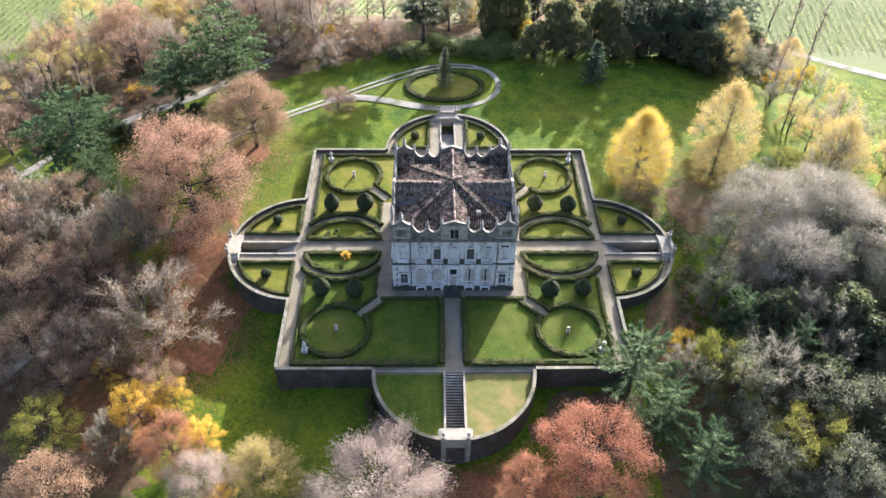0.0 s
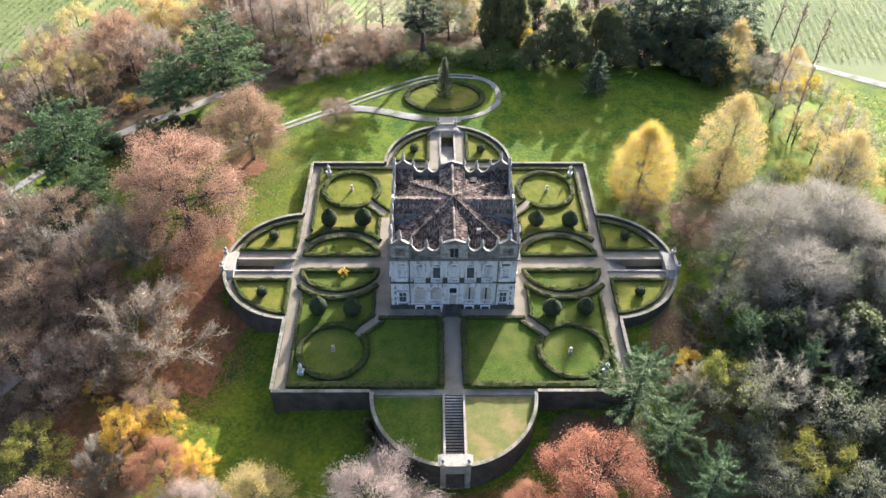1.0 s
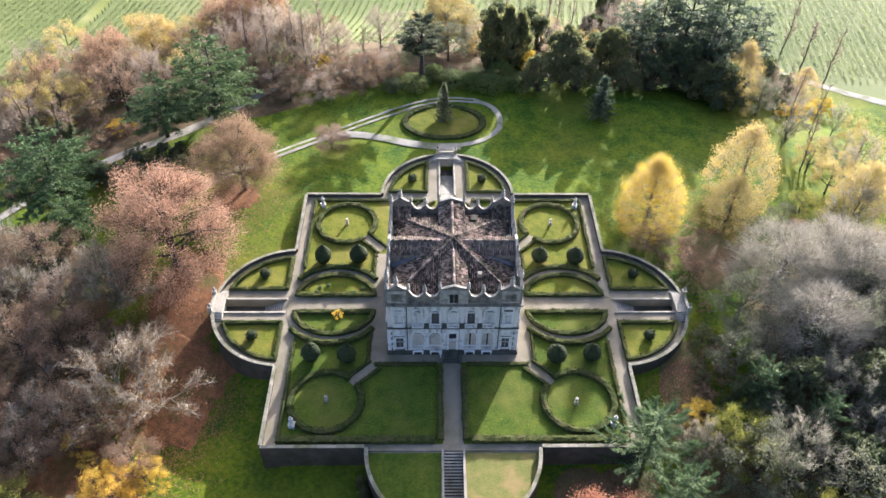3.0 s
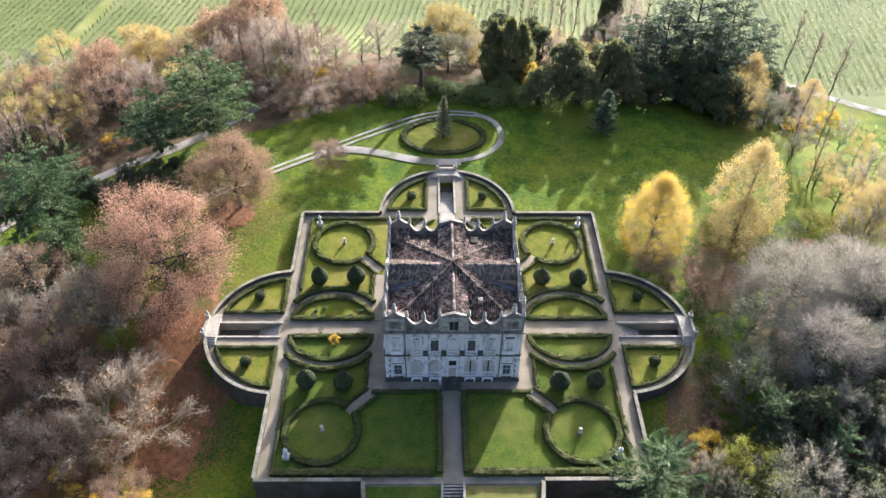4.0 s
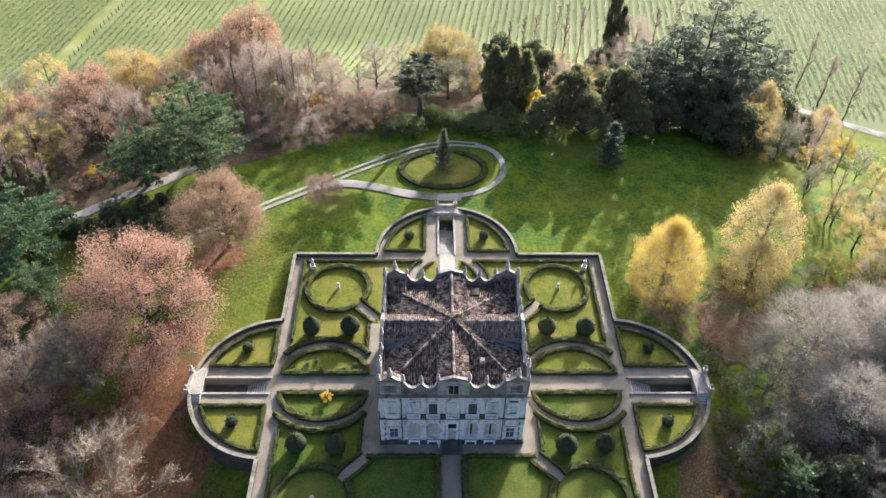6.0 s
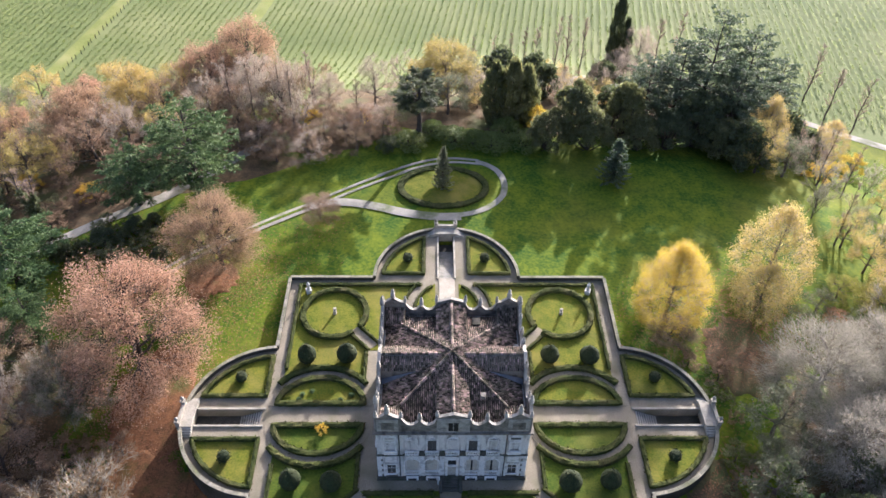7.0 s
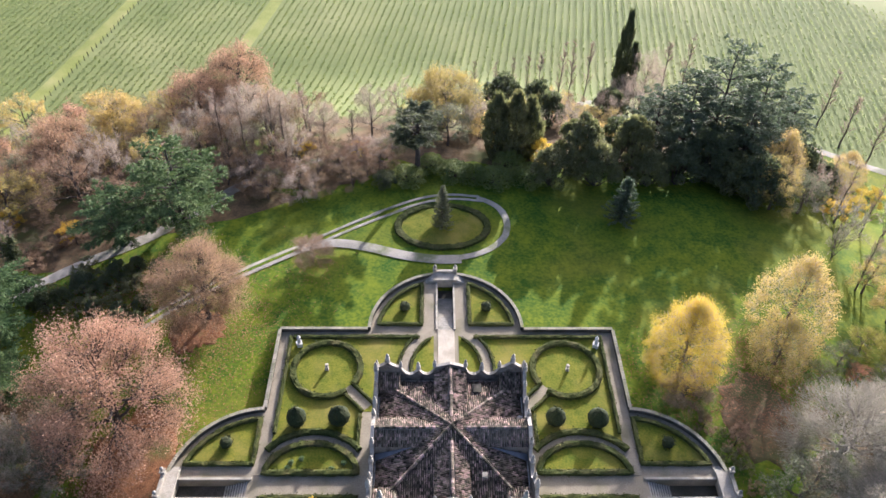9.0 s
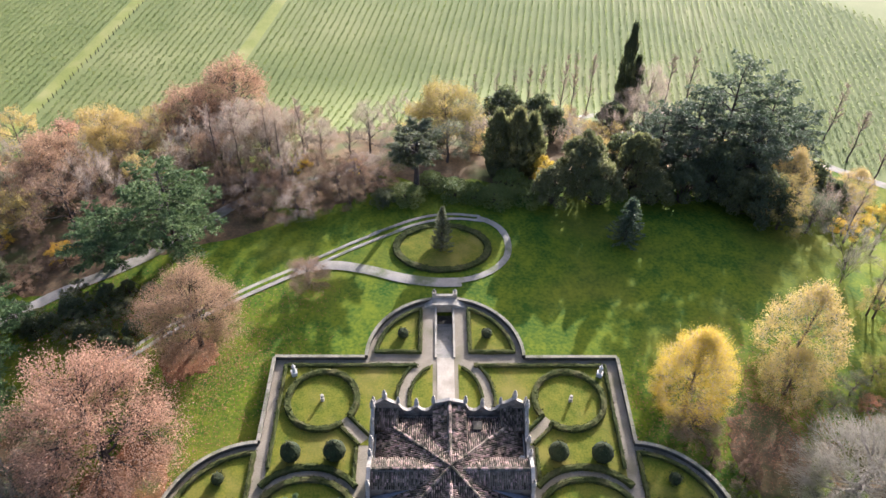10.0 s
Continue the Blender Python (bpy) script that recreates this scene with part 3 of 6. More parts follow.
def leafy_ball(name, m, rx, rz, label, category, group, point=0.0, seed=1):
    """Clipped shrub: lumpy body with tufts of leaf standing out."""
    r = random.Random(seed)
    verts, faces = [], []
    rings, sides = 9, 16
    for i in range(rings + 1):
        t = math.pi * i / rings
        for j in range(sides):
            a = 2 * math.pi * j / sides
            q = 1 + 0.07 * noise.noise(Vector((math.cos(a) * 2 + seed, math.sin(a) * 2, t * 2)))
            s = max(math.sin(t) ** (0.75), 0.12) if t > 1.6 else math.sin(t) ** 0.8
            s *= 1 - point * max(0.0, math.cos(t))
            verts.append((rx * q * s * math.cos(a), rx * q * s * math.sin(a), rz + rz * q * math.cos(t)))
    for i in range(rings):
        for j in range(sides):
            k = (j + 1) % sides
            faces.append((i * sides + j, (i + 1) * sides + j, (i + 1) * sides + k, i * sides + k))
    base = len(verts)
    for _ in range(420):
        i = r.randrange(sides, base)
        x, y, z = verts[i]
        x, y, z = x + r.uniform(-0.3, 0.3), y + r.uniform(-0.3, 0.3), z + r.uniform(-0.2, 0.2)
        d = math.hypot(x, y, z - rz) or 1
        s = r.uniform(0.1, 0.2)
        o = len(verts)
        for _ in range(3):
            verts.append((x + r.uniform(-s, s), y + r.uniform(-s, s), max(0, z + r.uniform(-s, s))))
        faces.append((o, o + 1, o + 2))
    ob = mesh_object(name, verts, faces, "topiary")
    ob.matrix_basis = m
    return tagged(ob, label, category, group)


k = 0
for x, y in ((24.2, 11.6), (17.4, 11.8), (23.9, -11.9), (17.8, -12.2)):
    for sx in (1, -1):
        k += 1
        leafy_ball("topiary", pose(sx * x - 0.1, y, 0.03, 0, 0, 40 * k), 1.7 + 0.1 * math.sin(k * 2), 1.95 + 0.15 * math.cos(k * 3),
                   "dark green clipped topiary cone on the lawn", "topiary", "clipped topiary cones", 0.62, seed=k)
for nm, turn, centre, radius in BASTIONS[:3]:
    m = Matrix.Translation((*centre, 0)) @ Matrix.Rotation(radians(turn), 4, "Z")
    for s in (1, -1):
        k += 1
        p = m @ Vector((s * 7.5, 5.9 if nm != "north" else 5.0, 0))
        leafy_ball("bush", pose(p.x, p.y, 0.03), 0.95, 0.85, "small round clipped bush in a bastion bed", "bush", "bastion bed bushes", seed=k)


def urn(x, y):
    u = thing("garden_urn", pose(x, y, 0.05) @ Matrix.Scale(0.72, 4), "white stone urn on a square pedestal in a round lawn", "urn", "garden urns")
    bm = boxes((-0.42, 0.42, -0.42, 0.42, 0, 0.16), (-0.32, 0.32, -0.32, 0.32, 0.16, 0.8), (-0.4, 0.4, -0.4, 0.4, 0.8, 0.9))
    part("pedestal", bm, "coping", u)
    bm = bmesh.new()
    lathe(bm, [(0.22, 0.9), (0.12, 1.02), (0.14, 1.1), (0.36, 1.35), (0.42, 1.6), (0.34, 1.68), (0.44, 1.78), (0.4, 1.84), (0.1, 1.8)], 12)
    part("vase", bm, "coping", u, smooth=True)


for x, y in ((-20.65, 22.4), (20.65, 22.3), (-20.6, -20.6), (19.9, -21.2)):
    urn(x, y)


def statue(x, y, turn):
    """A plain weathered figure on a plinth, one mesh."""
    bm = boxes((-0.45, 0.45, -0.45, 0.45, 0, 0.75), (-0.52, 0.52, -0.52, 0.52, 0.75, 0.85))
    lathe(bm, [(0.3, 0.85), (0.34, 1.2), (0.26, 1.6), (0.34, 2.0), (0.36, 2.2), (0.14, 2.36), (0.16, 2.5), (0.18, 2.62), (0.1, 2.75), (0.0, 2.78)], 10, (0.03, 0, 0))
    ob = part("garden_statue", bm, "statue_stone")
    ob.matrix_basis = pose(x, y, 0.05, 0, 0, turn)
    tagged(ob, "weathered white stone statue on a plinth", "statue", "garden statues")


for x, y, a in ((-26.0, 27.6, 20), (26.3, 27.5, 70), (-25.5, -25.4, -10), (25.3, -25.4, 40)):
    statue(x, y, a)

# ---------- the villa ----------
H = 10.85                                   # half of its width
villa = thing("villa", pose(0, 0, 0), "grey-white square villa with arcaded fronts, scalloped parapet and tiled roof", "villa")
part("core", boxes((-H + 0.45, H - 0.45, -H + 0.45, H - 0.45, 0, 12.9)), "plaster", villa)
BAYS = (-5.85, -2.93, 0.0, 2.93, 5.85)
PROFILE = [(-10.85, 16.0), (-10.3, 16.05), (-9.7, 16.5), (-9.1, 17.0), (-8.5, 16.5), (-7.9, 16.05), (-7.25, 15.9), (-6.95, 15.2), (-6.5, 14.5),
           (-5.95, 14.2), (-5.4, 14.35), (-5.05, 14.8), (-4.65, 15.3), (-4.25, 14.8), (-3.9, 14.35), (-3.4, 14.2), (-2.9, 14.4), (-2.55, 14.9), (-2.35, 15.6), (-2.2, 16.0)]
PROFILE = PROFILE + [(0.0, 16.75)] + [(-x, z) for x, z in PROFILE[::-1]]


def arched(x, w, z0, spring, radius, steps=12):
    return [(x - w / 2, z0)] + [(x - radius * math.cos(math.pi * i / steps), spring + radius * math.sin(math.pi * i / steps)) for i in range(steps + 1)] + [(x + w / 2, z0)]


def arch_ring(bm, x, spring, r0, r1, y0, y1, z0, steps=14):
    """Raised moulding round an arched opening, down both jambs to z0."""
    ang = [math.pi * i / steps for i in range(steps + 1)]
    inner = [(x - r0, z0)] + [(x - r0 * math.cos(a), spring + r0 * math.sin(a)) for a in ang] + [(x + r0, z0)]
    outer = [(x - r1, z0)] + [(x - r1 * math.cos(a), spring + r1 * math.sin(a)) for a in ang] + [(x + r1, z0)]
    for (a, b), (c, d) in zip(zip(inner, outer), zip(inner[1:], outer[1:])):
        slab(bm, [a, c, d, b], y0, y1)
    bmesh.ops.remove_doubles(bm, verts=bm.verts, dist=0.0005)
    bmesh.ops.recalc_face_normals(bm, faces=bm.faces)


def front(turn, main):
    """One of the four fronts, built facing -y and turned about the middle."""
    rot = Matrix.Rotation(radians(turn), 4, "Z")

    def put(name, bm, mat, parent=villa, label="", smooth=False):
        ob = part(name, bm, mat, parent, label, smooth)
        ob.data.transform(rot)
        return ob

    y = -H
    full = turn in (0, 180)
    def span(extra):
        return H + extra if full else H - 0.5
    profile = PROFILE if full else [(-10.43, 16.02)] + PROFILE[2:-2] + [(10.43, 16.02)]
    # plinth, string course, cornice
    put("plinth", boxes((-span(0.3), span(0.3), y - 0.3, y + 0.5, 0, 0.8), (-span(0.12), span(0.12), y - 0.12, y + 0.5, 0.8, 0.95)), "plinth_stone")
    put("string_course", boxes((-span(0.14), span(0.14), y - 0.14, y + 0.45, 6.55, 6.95)), "plinth_stone")
    put("cornice", boxes((-span(0.1), span(0.1), y - 0.1, y + 0.5, 12.0, 12.25), (-span(0.3), span(0.3), y - 0.3, y + 0.5, 12.25, 12.5), (-span(0.42), span(0.42), y - 0.42, y + 0.5, 12.5, 12.66)), "attic_stone")
    # wall panels of the arcade: piers and spandrels round the arched openings
    for i, x in enumerate(BAYS):
        a, b = x - 1.465, x + 1.465
        for z0, z1, w, spring in ((0.95, 6.55, 2.2, 4.55), (6.95, 12.0, 1.5, 10.35)):
            bm = bmesh.new()
            o = arched(x, w, z0, spring, w / 2)
            slab(bm, [(a, z0), o[0]] + o[1:-1] + [o[-1], (b, z0), (b, z1), (a, z1)], y, y + 0.42)
            put("arcade_wall", bm, "plaster")
        # rusticated piers of the ground floor
        if i < 4:
            for k in range(8):
                put("pier_block", boxes((b - 0.3, b + 0.3, y - 0.07, y + 0.1, 1.0 + k * 0.66, 1.56 + k * 0.66)), "white_stone")
        # ground-floor opening: infill, sill rail, grille
        if i == 2 and main:
            door = put("door_surround", boxes((-1.0, -0.62, y - 0.12, y + 0.3, 0.95, 6.2), (0.62, 1.0, y - 0.12, y + 0.3, 0.95, 6.2), (-1.1, 1.1, y - 0.2, y + 0.3, 6.1, 6.4),
                                              (-0.62, 0.62, y - 0.1, y + 0.3, 3.5, 3.85), (-0.62, 0.62, y - 0.1, y + 0.3, 5.3, 6.1)), "white_stone", villa, "white stone door surround")
            put("fanlight", boxes((-0.62, 0.62, y + 0.1, y + 0.25, 3.85, 5.3)), "dark_glass", door)
            put("door_leaf", boxes((-0.62, -0.01, y + 0.1, y + 0.2, 0.95, 3.5), (0.01, 0.62, y + 0.1, y + 0.2, 0.95, 3.5)), "cream_infill", door)
            put("infill", boxes((-1.1, -1.0, y + 0.2, y + 0.3, 0.95, 5.4), (1.0, 1.1, y + 0.2, y + 0.3, 0.95, 5.4)), "cream_infill")
        else:
            bm = boxes((x - 1.1, x + 1.1, y + 0.25, y + 0.4, 0.95, 5.66))
            put("infill", bm, "cream_infill")
            bm = bmesh.new()
            arch_ring(bm, x, 4.55, 1.02, 1.24, y - 0.09, y + 0.06, 0.95)
            put("arch_moulding", bm, "white_stone")
            bm = bmesh.new()
            arch_ring(bm, x, 4.5, 0.8, 0.93, y + 0.2, y + 0.27, 2.1)
            put("inner_arch", bm, "plaster")
            put("keystone", boxes((x - 0.16, x + 0.16, y - 0.16, y + 0.05, 5.5, 6.05)), "white_stone")
            bal = put("loggia_rail", boxes((x - 1.1, x + 1.1, y + 0.02, y + 0.2, 1.95, 2.08), (x - 1.1, x + 1.1, y + 0.02, y + 0.2, 0.95, 1.1)), "white_stone")
            for k in range(7):
                bm = bmesh.new()
                lathe(bm, [(0.05, 1.1), (0.09, 1.35), (0.05, 1.65), (0.07, 1.95)], 6, (x - 0.93 + k * 0.31, y + 0.11, 0))
                put("baluster", bm, "white_stone", bal)
            if main and i >= 3:
                # solid dark slab imitates the unlit depth of the open gap
                put("open_leaf_gap", boxes((x - 0.13, x + 0.13, y + 0.2, y + 0.26, 1.0, 5.3)), "dark_glass", villa, "dark gap between glazed leaves")
            elif main:
                # dark strip added to imitate the shadow under the arch head
                put("lintel_shadow_board", boxes((x - 0.45, x + 0.45, y + 0.16, y + 0.25, 5.05, 5.3)), "shutter")
        put("grille", boxes((x - 0.62, x + 0.62, y - 0.36, y - 0.3, 0.25, 0.66)), "dark_glass")
        put("grille_sill", boxes((x - 0.9, x + 0.9, y - 0.42, y - 0.12, 0.8, 0.98), (x - 0.9, x - 0.64, y - 0.4, y - 0.3, 0.2, 0.8), (x + 0.64, x + 0.9, y - 0.4, y - 0.3, 0.2, 0.8)), "white_stone")
        # balustrade between the floors
        bal = put("balustrade", boxes((x - 1.0, x + 1.0, y - 0.3, y - 0.08, 7.72, 7.9), (x - 1.0, x + 1.0, y - 0.3, y - 0.08, 6.95, 7.08)), "white_stone", villa, "white stone balustrade")
        for k in range(8):
            bm = bmesh.new()
            lathe(bm, [(0.05, 7.08), (0.1, 7.3), (0.05, 7.55), (0.07, 7.72)], 6, (x - 0.88 + k * 0.25, y - 0.19, 0))
            put("baluster", bm, "white_stone", bal)
        # upper window: shutters, frame and lunette
        win = put("window", boxes((x - 0.75, x - 0.62, y + 0.12, y + 0.34, 7.9, 10.35), (x + 0.62, x + 0.75, y + 0.12, y + 0.34, 7.9, 10.35), (x - 0.75, x + 0.75, y + 0.1, y + 0.34, 10.2, 10.42)), "white_stone")
        put("shutter", boxes((x - 0.62, x - 0.01, y + 0.2, y + 0.3, 7.0, 10.2), (x + 0.01, x + 0.62, y + 0.2, y + 0.3, 7.0, 10.2)), "shutter" if i in (1, 3) else "plaster", win)
        bm = bmesh.new()
        slab(bm, arched(x, 1.2, 10.45, 10.45, 0.58), y + 0.25, y + 0.36)
        put("lunette", bm, "lead", win)
        bm = bmesh.new()
        arch_ring(bm, x, 10.35, 0.72, 0.92, y - 0.09, y + 0.03, 7.95)
        put("arch_moulding", bm, "white_stone", win)
        if i < 4:
            put("pilaster", boxes((b - 0.22, b + 0.22, y - 0.08, y + 0.1, 7.0, 11.7), (b - 0.3, b + 0.3, y - 0.14, y + 0.1, 11.7, 12.0)), "plaster")
            put("pedestal", boxes((b - 0.4, b + 0.4, y - 0.34, y - 0.08, 6.95, 7.95)), "plinth_stone")
    # corner bays
    for s in (-1, 1):
        a, b = sorted((s * 7.32, s * (H if full else H - 0.5)))
        c = s * 8.9
        y2 = y - 0.06
        for z0, z1, w0, w1 in ((0.95, 6.55, 1.75, 4.2), (6.95, 12.0, 7.9, 10.1)):
            # ground floor in darker stone: groove shade between the courses put into the colour
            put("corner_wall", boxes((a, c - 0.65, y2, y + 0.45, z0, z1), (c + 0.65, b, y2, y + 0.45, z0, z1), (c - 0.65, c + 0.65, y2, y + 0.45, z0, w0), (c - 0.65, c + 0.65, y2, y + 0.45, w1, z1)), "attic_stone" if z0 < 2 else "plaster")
            f = put("window", boxes((c - 0.85, c - 0.62, y2 - 0.08, y + 0.1, w0 - 0.15, w1 + 0.15), (c + 0.62, c + 0.85, y2 - 0.08, y + 0.1, w0 - 0.15, w1 + 0.15),
                                    (c - 0.85, c + 0.85, y2 - 0.1, y + 0.1, w1, w1 + 0.25), (c - 0.95, c + 0.95, y2 - 0.16, y + 0.1, w0 - 0.25, w0)), "white_stone", villa, "white stone window surround")
            put("pane", boxes((c - 0.62, c + 0.62, y + 0.12, y + 0.2, w0, w1)), "shutter" if z0 < 2 else "plaster", f)
            put("glazing_bar", boxes((c - 0.03, c + 0.03, y + 0.06, y + 0.13, w0, w1), (c - 0.62, c + 0.62, y + 0.06, y + 0.13, (w0 + w1) / 2 - 0.03, (w0 + w1) / 2 + 0.03)), "white_stone", f)
        for k in range(8):
            for x0, x1 in ((a + (0.78 if s < 0 and full else 0.22), c - 0.87), (c + 0.87, b - (0.78 if s > 0 and full else 0.22))):
                put("course", boxes((x0, x1, y2 - 0.07, y, 1.0 + k * 0.69, 1.58 + k * 0.69)), "white_stone")
        put("panel", boxes((c - 1.05, c + 1.05, y2 - 0.07, y, 4.75, 6.35)), "white_stone")
        put("panel", boxes((c - 0.95, c + 0.95, y2 - 0.07, y, 10.6, 11.65)), "white_stone")
        put("panel_recess", boxes((c - 0.7, c + 0.7, y2 - 0.1, y2 - 0.06, 10.85, 11.35)), "shutter" if s > 0 else "plaster")
        put("balustrade", boxes((c - 1.0, c + 1.0, y - 0.32, y - 0.08, 7.15, 7.85)), "white_stone")
        for k in range(8 if full else 0):
            put("quoin", boxes((*sorted((s * (H + 0.1), s * (H - (0.75 if k % 2 else 0.5)))), y2 - 0.07, y + 0.3, 1.0 + k * 0.68, 1.6 + k * 0.68)), "white_stone")
        put("pilaster", boxes((s * 7.32 - 0.2, s * 7.32 + 0.2, y - 0.12, y + 0.1, 0.95, 12.0)), "plaster")
    for s in (-1, 1):
        bm = bmesh.new()
        lathe(bm, [(0.07, 0.9), (0.07, 12.0), (0.11, 12.05), (0.11, 12.2)], 8, (s * 7.62, y - 0.2, 0))
        put("downpipe", bm, "shutter", villa, "dark metal downpipe")
    # scalloped parapet
    bm = bmesh.new()
    # split into convex columns so that the faces stay clean
    for (x0, z0), (x1, z1) in zip(profile, profile[1:]):
        slab(bm, [(x0, 12.66), (x1, 12.66), (x1, z1), (x0, z0)], y - 0.02, y + 0.4)
    bmesh.ops.remove_doubles(bm, verts=bm.verts, dist=0.001)
    par = put("parapet", bm, "attic_stone")
    bm = bmesh.new()
    rows = [[bm.verts.new(v) for v in ((px, y - 0.06, pz), (px, y + 0.43, pz), (px, y + 0.43, pz + 0.07), (px, y - 0.06, pz + 0.07))] for px, pz in profile]
    for a, b in zip(rows, rows[1:]):
        for k in range(4):
            j = (k + 1) % 4
            bm.faces.new((a[k], a[j], b[j], b[k]))
    bm.faces.new(rows[0])
    bm.faces.new(rows[-1][::-1])
    bmesh.ops.recalc_face_normals(bm, faces=bm.faces)
    put("parapet_coping", bm, "pale_coping", par)
    for s in (-1, 1):
        put("panel_recess", boxes((s * 9.1 - 0.9, s * 9.1 + 0.9, y - 0.13, y - 0.1, 13.3, 15.0)), "attic_stone", par)
        put("parapet_panel", boxes((s * 9.1 - 1.5, s * 9.1 + 1.5, y - 0.1, y + 0.1, 12.9, 15.6)), "pale_coping", par)
    put("gable_block", boxes((-2.3, 2.3, y - 0.12, y + 0.3, 12.66, 15.8)), "pale_coping", par)
    put("gable_window", boxes((-0.68, -0.06, y - 0.14, y - 0.1, 13.0, 15.0), (0.06, 0.68, y - 0.14, y - 0.1, 13.0, 15.0)), "dark_glass", par)
    put("gable_window_frame", boxes((-0.9, -0.7, y - 0.2, y - 0.1, 12.9, 15.2), (0.7, 0.9, y - 0.2, y - 0.1, 12.9, 15.2), (-0.9, 0.9, y - 0.2, y - 0.1, 15.05, 15.25)), "pale_coping", par)
    for fx, fz, big in ((-10.7, 16.1, 0.8), (-9.1, 17.1, 1.1), (-7.2, 16.0, 0.8), (-4.65, 15.4, 1.0), (-2.25, 16.1, 0.9), (2.25, 16.1, 0.9), (4.65, 15.4, 1.0), (7.2, 16.0, 0.8), (9.1, 17.1, 1.1)):
        bm = bmesh.new()
        big *= 1.2
        lathe(bm, [(q * big, z * big) for q, z in ((0.3, 0), (0.3, 0.14), (0.12, 0.22), (0.28, 0.38), (0.3, 0.52), (0.14, 0.7), (0.1, 0.78), (0.2, 0.9), (0.2, 1.02), (0.07, 1.14), (0.11, 1.24), (0.0, 1.36))], 8, (fx, y + 0.18, fz))
        put("finial", bm, "pale_coping", par, smooth=True)


for q, turn in enumerate((0, 90, 180, 270)):
    front(turn, q == 0)

# entrance steps, the shadow on them put into a dark stone colour
steps = thing("entrance_steps", pose(-0.15, -H - 0.1, 0), "stone steps up to the villa door, coloured dark for shade", "stairs", kind="structure")
for i in range(6):
    part("step", boxes((-1.3, 1.3, -2.1 + 0.33 * i, 0, 0.09 + 0.16 * i, 0.25 + 0.16 * i)), "plinth_stone", steps)
for s in (-1, 1):
    part("side_wall", boxes((s * 1.5 - 0.22, s * 1.5 + 0.22, -2.3, 0, 0.0, 1.15)), "plinth_stone", steps)
part("post", boxes((-1.95, -1.6, -0.9, -0.5, 0, 1.7)), "white_stone", steps, "white stone post")

# roof: a pyramid with four gabled arms
APEX, EAVE, RUN = 17.0, 13.0, 10.2
ARM_W, ARM_RIDGE, ARM_EAVE = 2.2, 16.35, 15.1
roof_bm = bmesh.new()
base = [roof_bm.verts.new((sx * RUN, sy * RUN, EAVE)) for sx, sy in ((-1, -1), (1, -1), (1, 1), (-1, 1))]
tip = roof_bm.verts.new((0, 0, APEX))
for i in range(4):
    roof_bm.faces.new((base[i], base[(i + 1) % 4], tip))
roof = part("roof", roof_bm, "roof_deck", villa, "dark weathered clay tile roof")
tv, tf = [], []
tile_rng = random.Random(3)


def tile(a, b, across, up, w):
    """One ridge tile from a (low end) to b (high end)."""
    o = len(tv)
    lift = 0.015 + tile_rng.uniform(0, 0.03)
    for p, q in ((a, 0.05), (b, 0.0)):
        tv.extend([tuple(p - across * w / 2), tuple(p - across * w * 0.2 + up * (0.15 + lift + q)), tuple(p + across * w * 0.2 + up * (0.15 + lift + q)), tuple(p + across * w / 2)])
    for k in range(3):
        tf.append((o + k, o + k + 1, o + 4 + k + 1, o + 4 + k))
    tf.append((o, o + 3, o + 2, o + 1))


def tile_field(rot, low, slope_dir, across, limits, spacing=0.29, length=0.44):
    """limits(u) gives where along the slope a rib at u starts and ends."""
    up = across.cross(slope_dir).normalized()
    if up.z < 0:
        up = -up
    u0, u1 = limits("range")
    n = int((u1 - u0) / spacing)
    for i in range(n):
        u = u0 + (i + 0.5) * spacing
        s0, s1 = limits(u)
        k = int((s1 - s0) / length)
        for j in range(k):
            if tile_rng.random() < 0.012:
                continue
            a = low + across * (u + tile_rng.uniform(-0.02, 0.02)) + slope_dir * (s0 + j * length)
            tile(rot @ a, rot @ (a + slope_dir * length * 1.08), (rot.to_3x3() @ across), (rot.to_3x3() @ up), spacing * 0.68)


